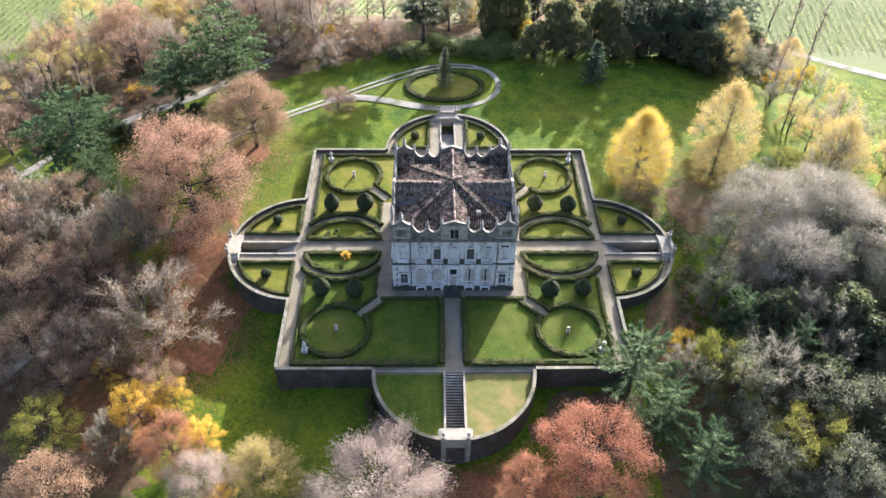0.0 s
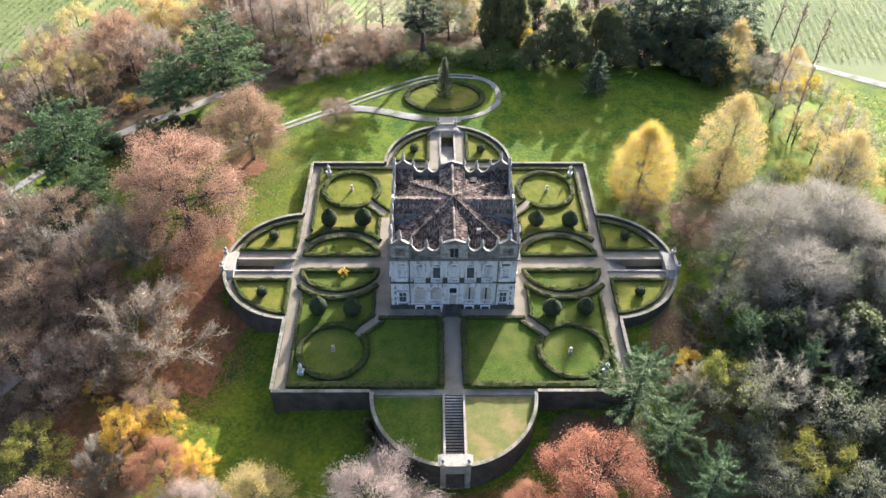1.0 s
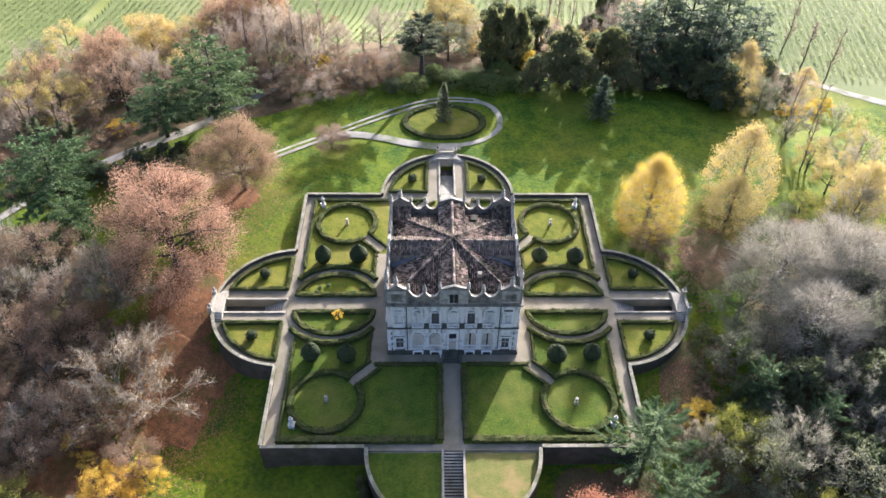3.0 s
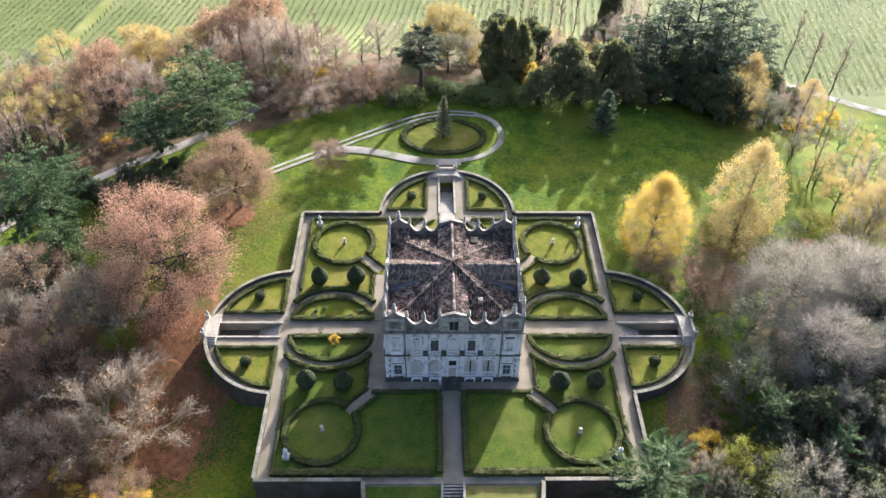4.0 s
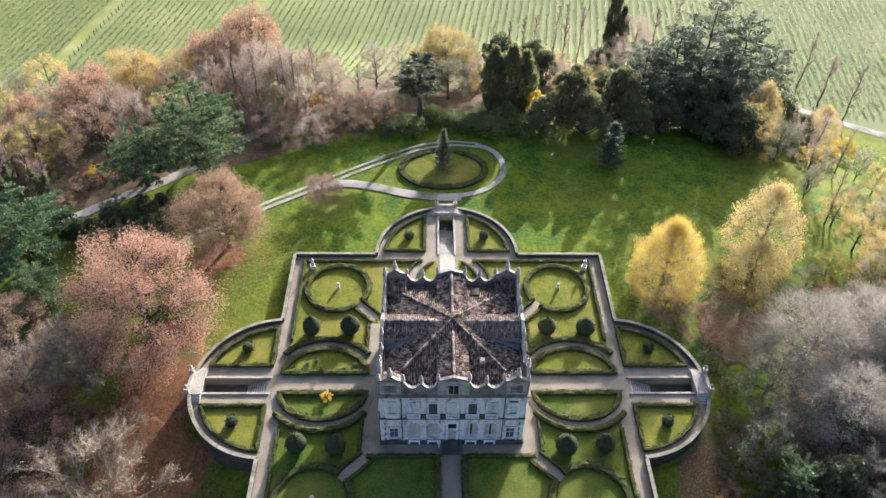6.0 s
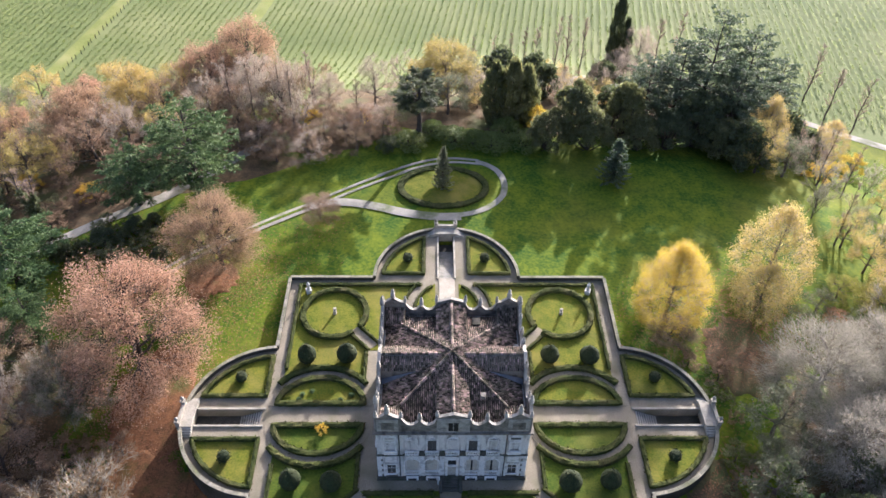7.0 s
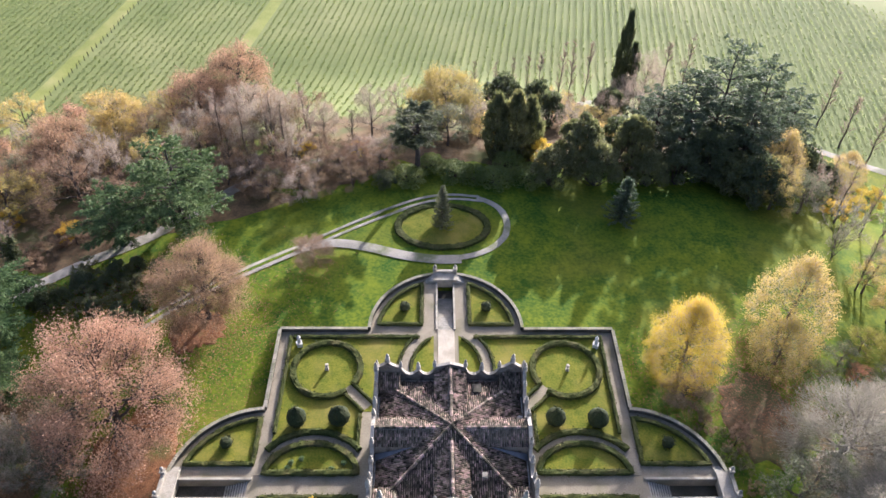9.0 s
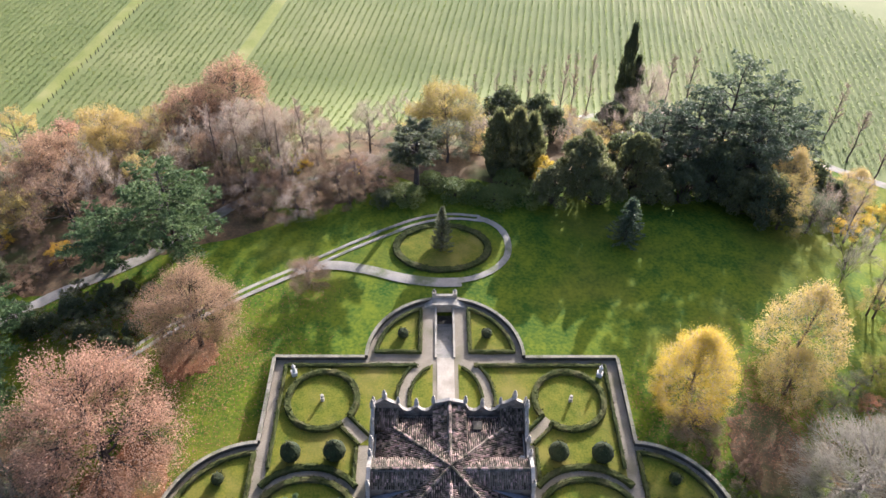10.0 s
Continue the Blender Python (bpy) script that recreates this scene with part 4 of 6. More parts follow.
for turn in (0, 90, 180, 270):
    rot = Matrix.Rotation(radians(turn), 4, "Z")
    slope = Vector((0, RUN, APEX - EAVE))
    slen = slope.length
    slope.normalize()
    tile_field(rot, Vector((0, -RUN, EAVE)), slope, Vector((1, 0, 0)),
               lambda u: (-RUN + 0.4, RUN - 0.4) if u == "range" else (0.1, slen * (1 - abs(u) / RUN) - 0.1))
    # the arm: roof boards, cheek walls and tiles
    inner = RUN * (APEX - ARM_RIDGE) / (APEX - EAVE) - 0.2
    bm = bmesh.new()
    pts = [(-ARM_W, ARM_EAVE), (0, ARM_RIDGE), (ARM_W, ARM_EAVE), (ARM_W, 13.0), (-ARM_W, 13.0)]
    slab(bm, [(x, z) for x, z in pts[::-1]], -H + 0.35, -inner)
    arm = part("roof_arm", bm, "attic_stone", villa)
    arm.data.transform(rot)
    for s in (-1, 1):
        sl = Vector((-s * ARM_W, 0, ARM_RIDGE - ARM_EAVE))
        ln = sl.length
        sl.normalize()
        tile_field(rot, Vector((s * (ARM_W + 0.06), 0, ARM_EAVE)), sl, Vector((0, 1, 0)),
                   lambda u: (-H + 0.5, -inner) if u == "range" else (0.0 if u < -5.0 else ln * (u + 5.0) / (5.0 - inner), ln + 0.05))
    # corner roofs rising to the parapet
    for s in (-1, 1):
        if turn in (0, 180):
            x0, x1 = sorted((s * 7.2, s * (H - 0.45)))
            bm = bmesh.new()
            yo, yi = -H + 0.42, -H + 3.4
            c = [(x0, yo, 14.9), (x1, yo, 14.9), (x1, yi, 13.75), (x0, yi, 13.75)]
            lo = [bm.verts.new((x, yy, 12.9)) for x, yy, z in c]
            hi = [bm.verts.new(v) for v in c]
            bm.faces.new(hi)
            for i in range(4):
                j = (i + 1) % 4
                bm.faces.new((lo[i], lo[j], hi[j], hi[i]))
            cr = part("corner_roof", bm, "tile", villa, "small tiled corner roof")
            cr.data.transform(rot)
            sl = Vector((0, yo - yi, 14.9 - 13.75))
            ln = sl.length
            sl.normalize()
            tile_field(rot, Vector((0, yi, 13.75)), sl, Vector((1, 0, 0)), lambda u, a=x0, b=x1: (a + 0.1, b - 0.1) if u == "range" else (0.0, ln))
# hips and ridges: rows of cap tiles
for sx in (-1, 1):
    for sy in (-1, 1):
        d = Vector((-sx * RUN, -sy * RUN, APEX - EAVE))
        ln = d.length
        d.normalize()
        side = d.cross(Vector((0, 0, 1))).normalized()
        for j in range(int(ln / 0.45)):
            a = Vector((sx * RUN, sy * RUN, EAVE + 0.1)) + d * (j * 0.45)
            tile(a, a + d * 0.5, side, Vector((0, 0, 1)), 0.5)
for turn in (0, 90, 180, 270):
    rot3 = Matrix.Rotation(radians(turn), 3, "Z")
    for j in range(int((H - 2.2) / 0.45)):
        a = rot3 @ Vector((0, -H + 0.6 + j * 0.45, ARM_RIDGE + 0.06))
        tile(a, a + rot3 @ Vector((0, 0.5, 0)), rot3 @ Vector((1, 0, 0)), Vector((0, 0, 1)), 0.5)
tiles = mesh_object("roof_tiles", tv, tf, "tile", roof, "rows of weathered curved clay tiles")
tagged(tiles, kind="stuff")
# valley sheets beside the side arms
for s in (-1, 1):
    bm = bmesh.new()
    vs = [bm.verts.new(v) for v in ((s * (H - 0.5), -2.3, 13.32), (s * (H - 0.5), -3.3, 13.22), (s * 5.4, -2.3, 15.05))]
    bm.faces.new(vs)
    ext = bmesh.ops.extrude_face_region(bm, geom=list(bm.faces))
    for v in [g for g in ext["geom"] if isinstance(g, bmesh.types.BMVert)]:
        v.co.z += 0.12
    part("valley_sheet", bm, "lead", roof, "grey lead valley sheet")
# chimney, hatch and dish
ch = part("chimney", boxes((4.05, 4.6, -6.65, -6.1, 13.9, 14.9), (3.95, 4.7, -6.75, -6.0, 14.9, 15.0)), "coping", villa, "small pale stone chimney")
part("chimney_cap", boxes((3.97, 4.68, -6.73, -6.02, 15.12, 15.2), (4.05, 4.15, -6.65, -6.1, 15.0, 15.12), (4.5, 4.6, -6.65, -6.1, 15.0, 15.12)), "attic_stone", ch)
hatch = part("roof_hatch", boxes((3.3, 4.4, 7.2, 7.3, 13.9, 14.7), (3.3, 3.4, 7.2, 8.3, 13.5, 14.7), (4.3, 4.4, 7.2, 8.3, 13.5, 14.7), (3.2, 4.5, 7.0, 8.4, 14.7, 14.8)), "wall_stone", villa, "small dark roof hatch")
part("hatch_opening", boxes((3.42, 4.28, 7.14, 7.2, 13.95, 14.65)), "dark_glass", hatch)
bm = bmesh.new()
lathe(bm, [(0.05, 13.0), (0.05, 15.3), (0.02, 15.4)], 6, (9.9, 2.6, 0))
mast = part("aerial_mast", bm, "steel", villa, "thin metal aerial mast")
bm = bmesh.new()
lathe(bm, [(0.02, 0.0), (0.3, 0.06), (0.5, 0.2), (0.52, 0.21), (0.3, 0.1), (0.0, 0.04)], 12)
dish = part("dish", bm, "white_stone", mast, "white satellite dish", smooth=True)
dish.matrix_basis = pose(9.75, 2.4, 14.9, 60, 0, -40)

# ---------- trees: trunk and limbs, and a crown of many small leaves or twigs ----------
def tube(verts, faces, pts, r0, r1, sides=5):
    """Tapered limb through a list of points."""
    o = len(verts)
    n = len(pts)
    for i, p in enumerate(pts):
        d = (pts[min(n - 1, i + 1)] - pts[max(0, i - 1)]).normalized()
        a = d.orthogonal().normalized()
        b = d.cross(a)
        r = r0 + (r1 - r0) * i / (n - 1)
        for k in range(sides):
            t = 2 * math.pi * k / sides
            verts.append(tuple(p + a * (r * math.cos(t)) + b * (r * math.sin(t))))
    for i in range(n - 1):
        for k in range(sides):
            j = (k + 1) % sides
            faces.append((o + i * sides + k, o + i * sides + j, o + (i + 1) * sides + j, o + (i + 1) * sides + k))


def bent(rng, a, b, steps=4, wobble=0.08, sag=0.0):
    d = (b - a).length
    out = []
    for i in range(steps + 1):
        f = i / steps
        p = a.lerp(b, f)
        if 0 < i < steps:
            p += Vector((rng.uniform(-1, 1), rng.uniform(-1, 1), rng.uniform(-1, 1))) * d * wobble
        p.z += sag * d * f * (1 - f)
        out.append(p)
    return out


def leaf_quads(rng, centres, size, flat=0.0, stretch=1.0):
    """Small three-cornered leaves, turned at random; flat near 1 lays them level."""
    n = len(centres)
    c = np.array(centres, dtype=float)
    a = rng.normal(size=(n, 3))
    b = rng.normal(size=(n, 3))
    a[:, 2] *= 1 - flat
    b[:, 2] *= 1 - flat
    a /= np.linalg.norm(a, axis=1)[:, None] + 1e-9
    b -= a * (a * b).sum(1)[:, None]
    b /= np.linalg.norm(b, axis=1)[:, None] + 1e-9
    s = size * rng.uniform(0.55, 1.3, n)[:, None]
    v = np.empty((n, 3, 3))
    v[:, 0], v[:, 1], v[:, 2] = c - a * s * stretch, c + a * s * stretch * 0.7 + b * s * 0.75, c + a * s * stretch * 0.7 - b * s * 0.75
    return v.reshape(-1, 3), np.arange(3 * n).reshape(-1, 3)


def twig_blades(rng, roots, ways, length, width):
    """Thin three-cornered twigs from roots along ways."""
    n = len(roots)
    r, w = np.array(roots, dtype=float), np.array(ways, dtype=float)
    w /= np.linalg.norm(w, axis=1)[:, None] + 1e-9
    side = np.cross(w, rng.normal(size=(n, 3)))
    side /= np.linalg.norm(side, axis=1)[:, None] + 1e-9
    ln = length * rng.uniform(0.5, 1.3, n)[:, None]
    v = np.empty((n, 3, 3))
    v[:, 0], v[:, 1], v[:, 2] = r - side * width, r + side * width, r + w * ln
    return v.reshape(-1, 3), np.arange(3 * n).reshape(-1, 3)


def mesh_of(name, groups, mat):
    verts, faces, o = [], [], 0
    for v, f in groups:
        verts += [tuple(p) for p in np.asarray(v).tolist()]
        faces += [tuple(int(i) + o for i in q) for q in f]
        o = len(verts)
    me = bpy.data.meshes.new(name)
    me.from_pydata(verts, [], faces)
    me.materials.append(M[mat])
    return me


PROTO = {}


def broadleaf(seed, leaf_mat, leaves=9000, twigs=2500, leaf_size=0.2, low=0.1, twig_mat="bark", shape="dome", lobes=12, sprays=9, height=20.0, radius=9.0, bark="bark"):
    """Broad tree: a trunk that forks into limbs, each ending in a lobe of sprays. Egg-shaped crowns are closed and pointed."""
    key = ("b", seed, leaf_mat, leaves, twigs, low, shape, twig_mat, lobes)
    if key in PROTO:
        return PROTO[key]
    rng = random.Random(seed)
    nr = np.random.RandomState(seed)
    tv, tf = [], []
    fork = Vector((rng.uniform(-0.4, 0.4), rng.uniform(-0.4, 0.4), height * 0.2))
    tube(tv, tf, bent(rng, Vector((0, 0, -0.6)), fork, 3, 0.02), 0.55, 0.4, 7)
    lead = Vector((rng.uniform(-0.8, 0.8), rng.uniform(-0.8, 0.8), height * 0.86))
    tube(tv, tf, bent(rng, fork, lead, 5, 0.025), 0.36, 0.05, 5)
    sprays_at, outs = [], []
    if shape == "egg":
        for i in range(lobes * sprays):
            f = (i + 0.5) / (lobes * sprays)
            z = low + (1 - low) * f
            prof = math.sin(math.pi * min(1, (0.16 + 0.84 * f) ** 0.8)) ** 0.75 if f < 0.97 else 0.1
            prof = max(prof, 0.62 if f < 0.12 else 0)
            a = i * 2.399963
            k = radius * prof * (rng.uniform(0.82, 1.0) if rng.random() < 0.8 else rng.uniform(0.4, 0.8)) * (1 + 0.14 * noise.noise(Vector((math.cos(a) * 1.5 + seed, math.sin(a) * 1.5, z * 4))))
            p = Vector((k * math.cos(a), k * math.sin(a), height * z))
            sprays_at.append(p)
            base = fork.lerp(lead, max(0.0, min(0.98, z - 0.3)))
            outs.append((p - base).normalized())
            if i % 3 == 0:
                tube(tv, tf, bent(rng, base, p, 3, 0.04, 0.1), 0.09, 0.015, 3)
        spread = radius * 0.11
    else:
        for j in range(lobes):
            f = (j + 0.5) / lobes
            a = j * 2.399963 + rng.uniform(-0.35, 0.35)
            cz = 0.15 + low + (0.83 - low) * (f ** 0.8) * rng.uniform(0.92, 1.06) * 0.86
            reach = radius * 0.7 * math.sqrt(max(0.02, 1 - max(0, (f - 0.25) / 0.75) ** 1.6)) * rng.uniform(0.78, 1.12)
            c = Vector((reach * math.cos(a), reach * math.sin(a), height * cz))
            base = fork.lerp(lead, max(0.0, min(0.9, f * 0.75 - 0.08)))
            limb = bent(rng, base, c, 4, 0.05, 0.16)
            tube(tv, tf, limb, 0.2 * (1.2 - 0.6 * f), 0.06, 5)
            size = radius * rng.uniform(0.32, 0.46)
            for k in range(sprays):
                d = Vector((rng.gauss(0, 1), rng.gauss(0, 1), rng.gauss(0.25, 0.8)))
                d += Vector((math.cos(a), math.sin(a), 0.2)) * 0.7
                d.normalize()
                p = c + Vector((d.x * size, d.y * size, d.z * size * 0.85)) * rng.uniform(0.55, 1.0)
                p.z = max(p.z, height * low * 0.6 + 0.8)
                sprays_at.append(p)
                outs.append((p - limb[2]).normalized())
                q = limb[rng.choice((2, 3, 4))]
                tube(tv, tf, [q, q.lerp(p, 0.5) + Vector((rng.uniform(-0.3, 0.3), rng.uniform(-0.3, 0.3), 0.25)), p], 0.055, 0.014, 3)
        spread = radius * 0.105
    cl = np.array([tuple(p) for p in sprays_at])
    od = np.array([tuple(p) for p in outs])
    groups = []
    pick = nr.randint(0, len(cl), leaves)
    size = nr.uniform(0.5, 1.25, len(cl))
    ctr = cl[pick] + od[pick] * nr.uniform(-1.1, 0.9, (leaves, 1)) * spread + np.clip(nr.normal(size=(leaves, 3)), -1.3, 1.3) * (spread * size[pick])[:, None] * np.array([1, 1, 0.8])
    ctr[:, 2] = np.maximum(ctr[:, 2], height * low * 0.4 + 0.3)
    crown = mesh_of("crown", [leaf_quads(nr, ctr, leaf_size)], leaf_mat) if leaves else None
    twig = None
    if twigs:
        pick = nr.randint(0, len(cl), twigs)
        root = cl[pick] + nr.normal(size=(twigs, 3)) * spread * 0.8 - od[pick] * spread
        way = od[pick] + nr.normal(size=(twigs, 3)) * 0.5 + np.array([0, 0, 0.3])
        twig = mesh_of("twig_haze", [twig_blades(nr, root, way, 1.4, 0.03)], twig_mat)
    trunk = bpy.data.meshes.new("trunk")
    trunk.from_pydata(tv, [], tf)
    trunk.polygons.foreach_set("use_smooth", [True] * len(trunk.polygons))
    trunk.materials.append(M[bark])
    PROTO[key] = (height, radius, [("trunk", trunk), ("twig_haze", twig), ("crown", crown)])
    return PROTO[key]


def skeleton(seed, twig_mat, bark="pale_bark", twigs=2600, leaf_mat="", leaves=0, height=16.0, radius=10.0, arms=5):
    """Leafless tree: limbs that branch three times, with fine twigs at the ends."""
    key = ("k", seed, twig_mat, bark, leaf_mat, twigs, arms)
    if key in PROTO:
        return PROTO[key]
    rng = random.Random(seed)
    nr = np.random.RandomState(seed)
    tv, tf, ends = [], [], []

    def grow(a, way, length, thick, level):
        b = a + way * length
        pts = bent(rng, a, b, 3 if level < 2 else 2, 0.07, 0.06)
        tube(tv, tf, pts, thick, thick * 0.45, (6, 5, 4, 3)[level])
        if level == 3:
            ends.append((pts, way))
            return
        for i in range(arms):
            f = 0.35 + 0.65 * (i + rng.random()) / arms
            k = min(len(pts) - 2, int(f * (len(pts) - 1)))
            p = pts[k].lerp(pts[k + 1], f * (len(pts) - 1) - k)
            side = Vector((rng.gauss(0, 1), rng.gauss(0, 1), rng.gauss(0.15, 0.6)))
            side = (side - way * side.dot(way)).normalized()
            d = (way + side * rng.uniform(0.5, 1.0) + Vector((0, 0, 0.12))).normalized()
            grow(p, d, length * rng.uniform(0.45, 0.62), thick * 0.5, level + 1)

    fork = Vector((rng.uniform(-0.5, 0.5), rng.uniform(-0.5, 0.5), height * 0.15))
    tube(tv, tf, bent(rng, Vector((0, 0, -0.6)), fork, 3, 0.02), 0.42, 0.32, 8)
    for j in range(7):
        a = j * 2.399963 + rng.uniform(-0.3, 0.3)
        e = (0.1, 0.36, 0.5, 0.62, 0.72, 0.82, 0.92)[j]
        way = Vector((math.sin(e) * math.cos(a), math.sin(e) * math.sin(a), math.cos(e)))
        grow(fork + Vector((0, 0, -0.08 * height * (j / 7))), way, height * 0.5 if j else height * 0.58, 0.12, 1)
    roots, ways = [], []
    for _ in range(twigs):
        pts, way = ends[rng.randrange(len(ends))]
        f = rng.uniform(0.1, 1.0) * (len(pts) - 1) * 0.999
        k = int(f)
        roots.append(tuple(pts[k].lerp(pts[k + 1], f - k)))
        ways.append((way.x + rng.gauss(0, 0.55), way.y + rng.gauss(0, 0.55), way.z + rng.gauss(0.1, 0.55)))
    twig = mesh_of("twig_haze", [twig_blades(nr, roots, ways, 1.3, 0.02)], twig_mat)
    crown = None
    if leaves:
        pick = nr.randint(0, len(roots), leaves)
        c = np.array(roots)[pick] + nr.normal(size=(leaves, 3)) * 0.5
        crown = mesh_of("crown", [leaf_quads(nr, c, 0.14)], leaf_mat)
    trunk = bpy.data.meshes.new("trunk")
    trunk.from_pydata(tv, [], tf)
    trunk.polygons.foreach_set("use_smooth", [True] * len(trunk.polygons))
    trunk.materials.append(M[bark])
    PROTO[key] = (height, radius, [("trunk", trunk), ("twig_haze", twig), ("crown", crown)])
    return PROTO[key]


def frond_blades(nr, roots, ways, length, width, tilt):
    """Flat needle sprays from roots along ways; tilt turns them out of the level."""
    n = len(roots)
    r, w = np.array(roots, dtype=float), np.array(ways, dtype=float)
    w /= np.linalg.norm(w, axis=1)[:, None] + 1e-9
    side = np.cross(w, np.array([0, 0, 1.0]) + nr.normal(size=(n, 3)) * tilt)
    side /= np.linalg.norm(side, axis=1)[:, None] + 1e-9
    ln = length * nr.uniform(0.5, 1.3, n)[:, None]
    v = np.empty((n, 3, 3))
    v[:, 0], v[:, 1], v[:, 2] = r - side * width, r + side * width, r + w * ln
    return v.reshape(-1, 3), np.arange(3 * n).reshape(-1, 3)


def cedar(seed, leaf_mat, blades=20000, height=22.0, radius=12.0, tiers=8, flat=False, base=0.24):
    """Cedar: level limbs in tiers with gaps between, each limb a fan of branchlets that carry needle sprays."""
    key = ("c", seed, leaf_mat, flat)
    if key in PROTO:
        return PROTO[key]
    rng = random.Random(seed)
    nr = np.random.RandomState(seed)
    sv, sf, tv, tf = [], [], [], []
    tube(sv, sf, bent(rng, Vector((0, 0, -0.6)), Vector((0.3, 0.2, height * 0.96)), 8, 0.008), 0.75, 0.08, 8)
    lets = []
    for t in range(tiers):
        f = t / (tiers - 1)
        z = height * (base + (0.98 - base) * f)
        reach = radius * (1.0 - (0.62 if flat else 0.74) * f ** (2.6 if flat else 2.0)) * (0.8 if t == 0 else 1)
        k = 7 if f < 0.75 else 5
        for j in range(k):
            a = 2 * math.pi * (j + rng.uniform(-0.35, 0.35)) / k + t * 1.1
            r = reach * rng.uniform(0.55, 1.12)
            out = Vector((math.cos(a), math.sin(a), 0))
            lift = rng.uniform(-0.8, 1.0)
            e = out * r + Vector((0, 0, z + lift + 0.05 * r))
            limb = bent(rng, Vector((0.1, 0.1, z - 0.9)), e, 4, 0.025, 0.12)
            tube(tv, tf, limb, 0.19 * (1.15 - f), 0.03, 4)
            steps = max(4, int(r / 0.95))
            for i in range(steps):
                q = 0.22 + 0.78 * (i + rng.random()) / steps
                p = limb[0].lerp(e, q)
                p.z += 0.12 * r * q * (1 - q) * 1.3
                for sgn in (-1, 1):
                    turn = sgn * rng.uniform(0.5, 1.15)
                    d = Vector((math.cos(a + turn), math.sin(a + turn), rng.uniform(-0.06, 0.14)))
                    ln = (0.2 * r * (1.2 - q) + 0.75) * rng.uniform(0.7, 1.25)
                    lets.append((p, d, ln))
            lets.append((e, out, 1.0))
    total = sum(x[2] for x in lets)
    roots, ways = [], []
    for p, d, ln in lets:
        for _ in range(max(3, int(blades * ln / total))):
            q = rng.random()
            c = p + d * (ln * q)
            w = rng.choice((-1, 1)) * rng.uniform(0.2, 1.1)
            roots.append((c.x + rng.gauss(0, 0.12), c.y + rng.gauss(0, 0.12), c.z - 0.12 * q * q * ln + rng.gauss(0.05, 0.1)))
            ways.append((d.x - d.y * w, d.y + d.x * w, rng.uniform(-0.22, 0.3)))
    crown = mesh_of("crown", [frond_blades(nr, roots, ways, 0.62, 0.15, 0.75)], leaf_mat)
    trunk = bpy.data.meshes.new("trunk")
    trunk.from_pydata(sv, [], sf)
    trunk.materials.append(M["dark_bark"])
    PROTO[key] = (height, radius, [("trunk", trunk), ("branchwork", mesh_of("branchwork", [(tv, tf)], "dark_bark")), ("crown", crown)])
    return PROTO[key]


def conifer(seed, leaf_mat, tufts=7000, height=14.0, radius=4.0, lift=0.15, sparse=False):
    """Conical conifer; sparse: long separate boughs that sweep up at their tips."""
    key = ("f", seed, leaf_mat, sparse)
    if key in PROTO:
        return PROTO[key]
    rng = random.Random(seed)
    nr = np.random.RandomState(seed)
    tv, tf = [], []
    tube(tv, tf, [Vector((0, 0, -0.5)), Vector((0, 0, height * 0.5)), Vector((0.05, 0, height))], 0.3, 0.03, 7)
    roots, ways = [], []
    count = 50 if sparse else 110
    for i in range(count):
        f = (i + rng.random()) / count
        z = height * (0.06 + 0.9 * f)
        r = radius * ((1 - f * 0.86) ** 0.8 if sparse else (1 - f) ** 0.9) * rng.uniform(0.55, 1.2) + 0.3
        a = i * 2.39996 + rng.uniform(-0.3, 0.3)
        out = Vector((math.cos(a), math.sin(a), 0))
        if sparse:
            limb = [Vector((0, 0, z)), out * r * 0.35 + Vector((0, 0, z + 0.02 * r)), out * r * 0.7 + Vector((0, 0, z + 0.1 * r)), out * r + Vector((0, 0, z + 0.42 * r))]
        else:
            e = out * r + Vector((0, 0, z - 0.12 * r))
            limb = [Vector((0, 0, z)), Vector((0, 0, z)).lerp(e, 0.55) + Vector((0, 0, -0.06 * r)), e + Vector((0, 0, lift * r))]
        tube(tv, tf, limb, 0.08, 0.015, 3)
        n = len(limb) - 1
        for _ in range(tufts // count):
            q = (rng.random() ** 0.75) * n * 0.999
            k = int(q)
            p = limb[k].lerp(limb[k + 1], q - k)
            w = 0.05 * r * (1 - q / n) + (0.05 if sparse else 0.1)
            roots.append((p.x + rng.gauss(0, w), p.y + rng.gauss(0, w), p.z + rng.gauss(0, 0.08)))
            d = (limb[k + 1] - limb[k]).normalized()
            s = rng.choice((-1, 1)) * rng.uniform(0.3, 1.1)
            ways.append((d.x - d.y * s, d.y + d.x * s, d.z * 0.8 + rng.uniform(-0.3, 0.35)))
    crown = mesh_of("crown", [twig_blades(nr, roots, ways, 0.5 if sparse else 0.6, 0.06 if sparse else 0.11)], leaf_mat)
    trunk = bpy.data.meshes.new("trunk")
    trunk.from_pydata(tv, [], tf)
    trunk.materials.append(M["dark_bark"])
    PROTO[key] = (height, radius, [("trunk", trunk), ("crown", crown)])
    return PROTO[key]


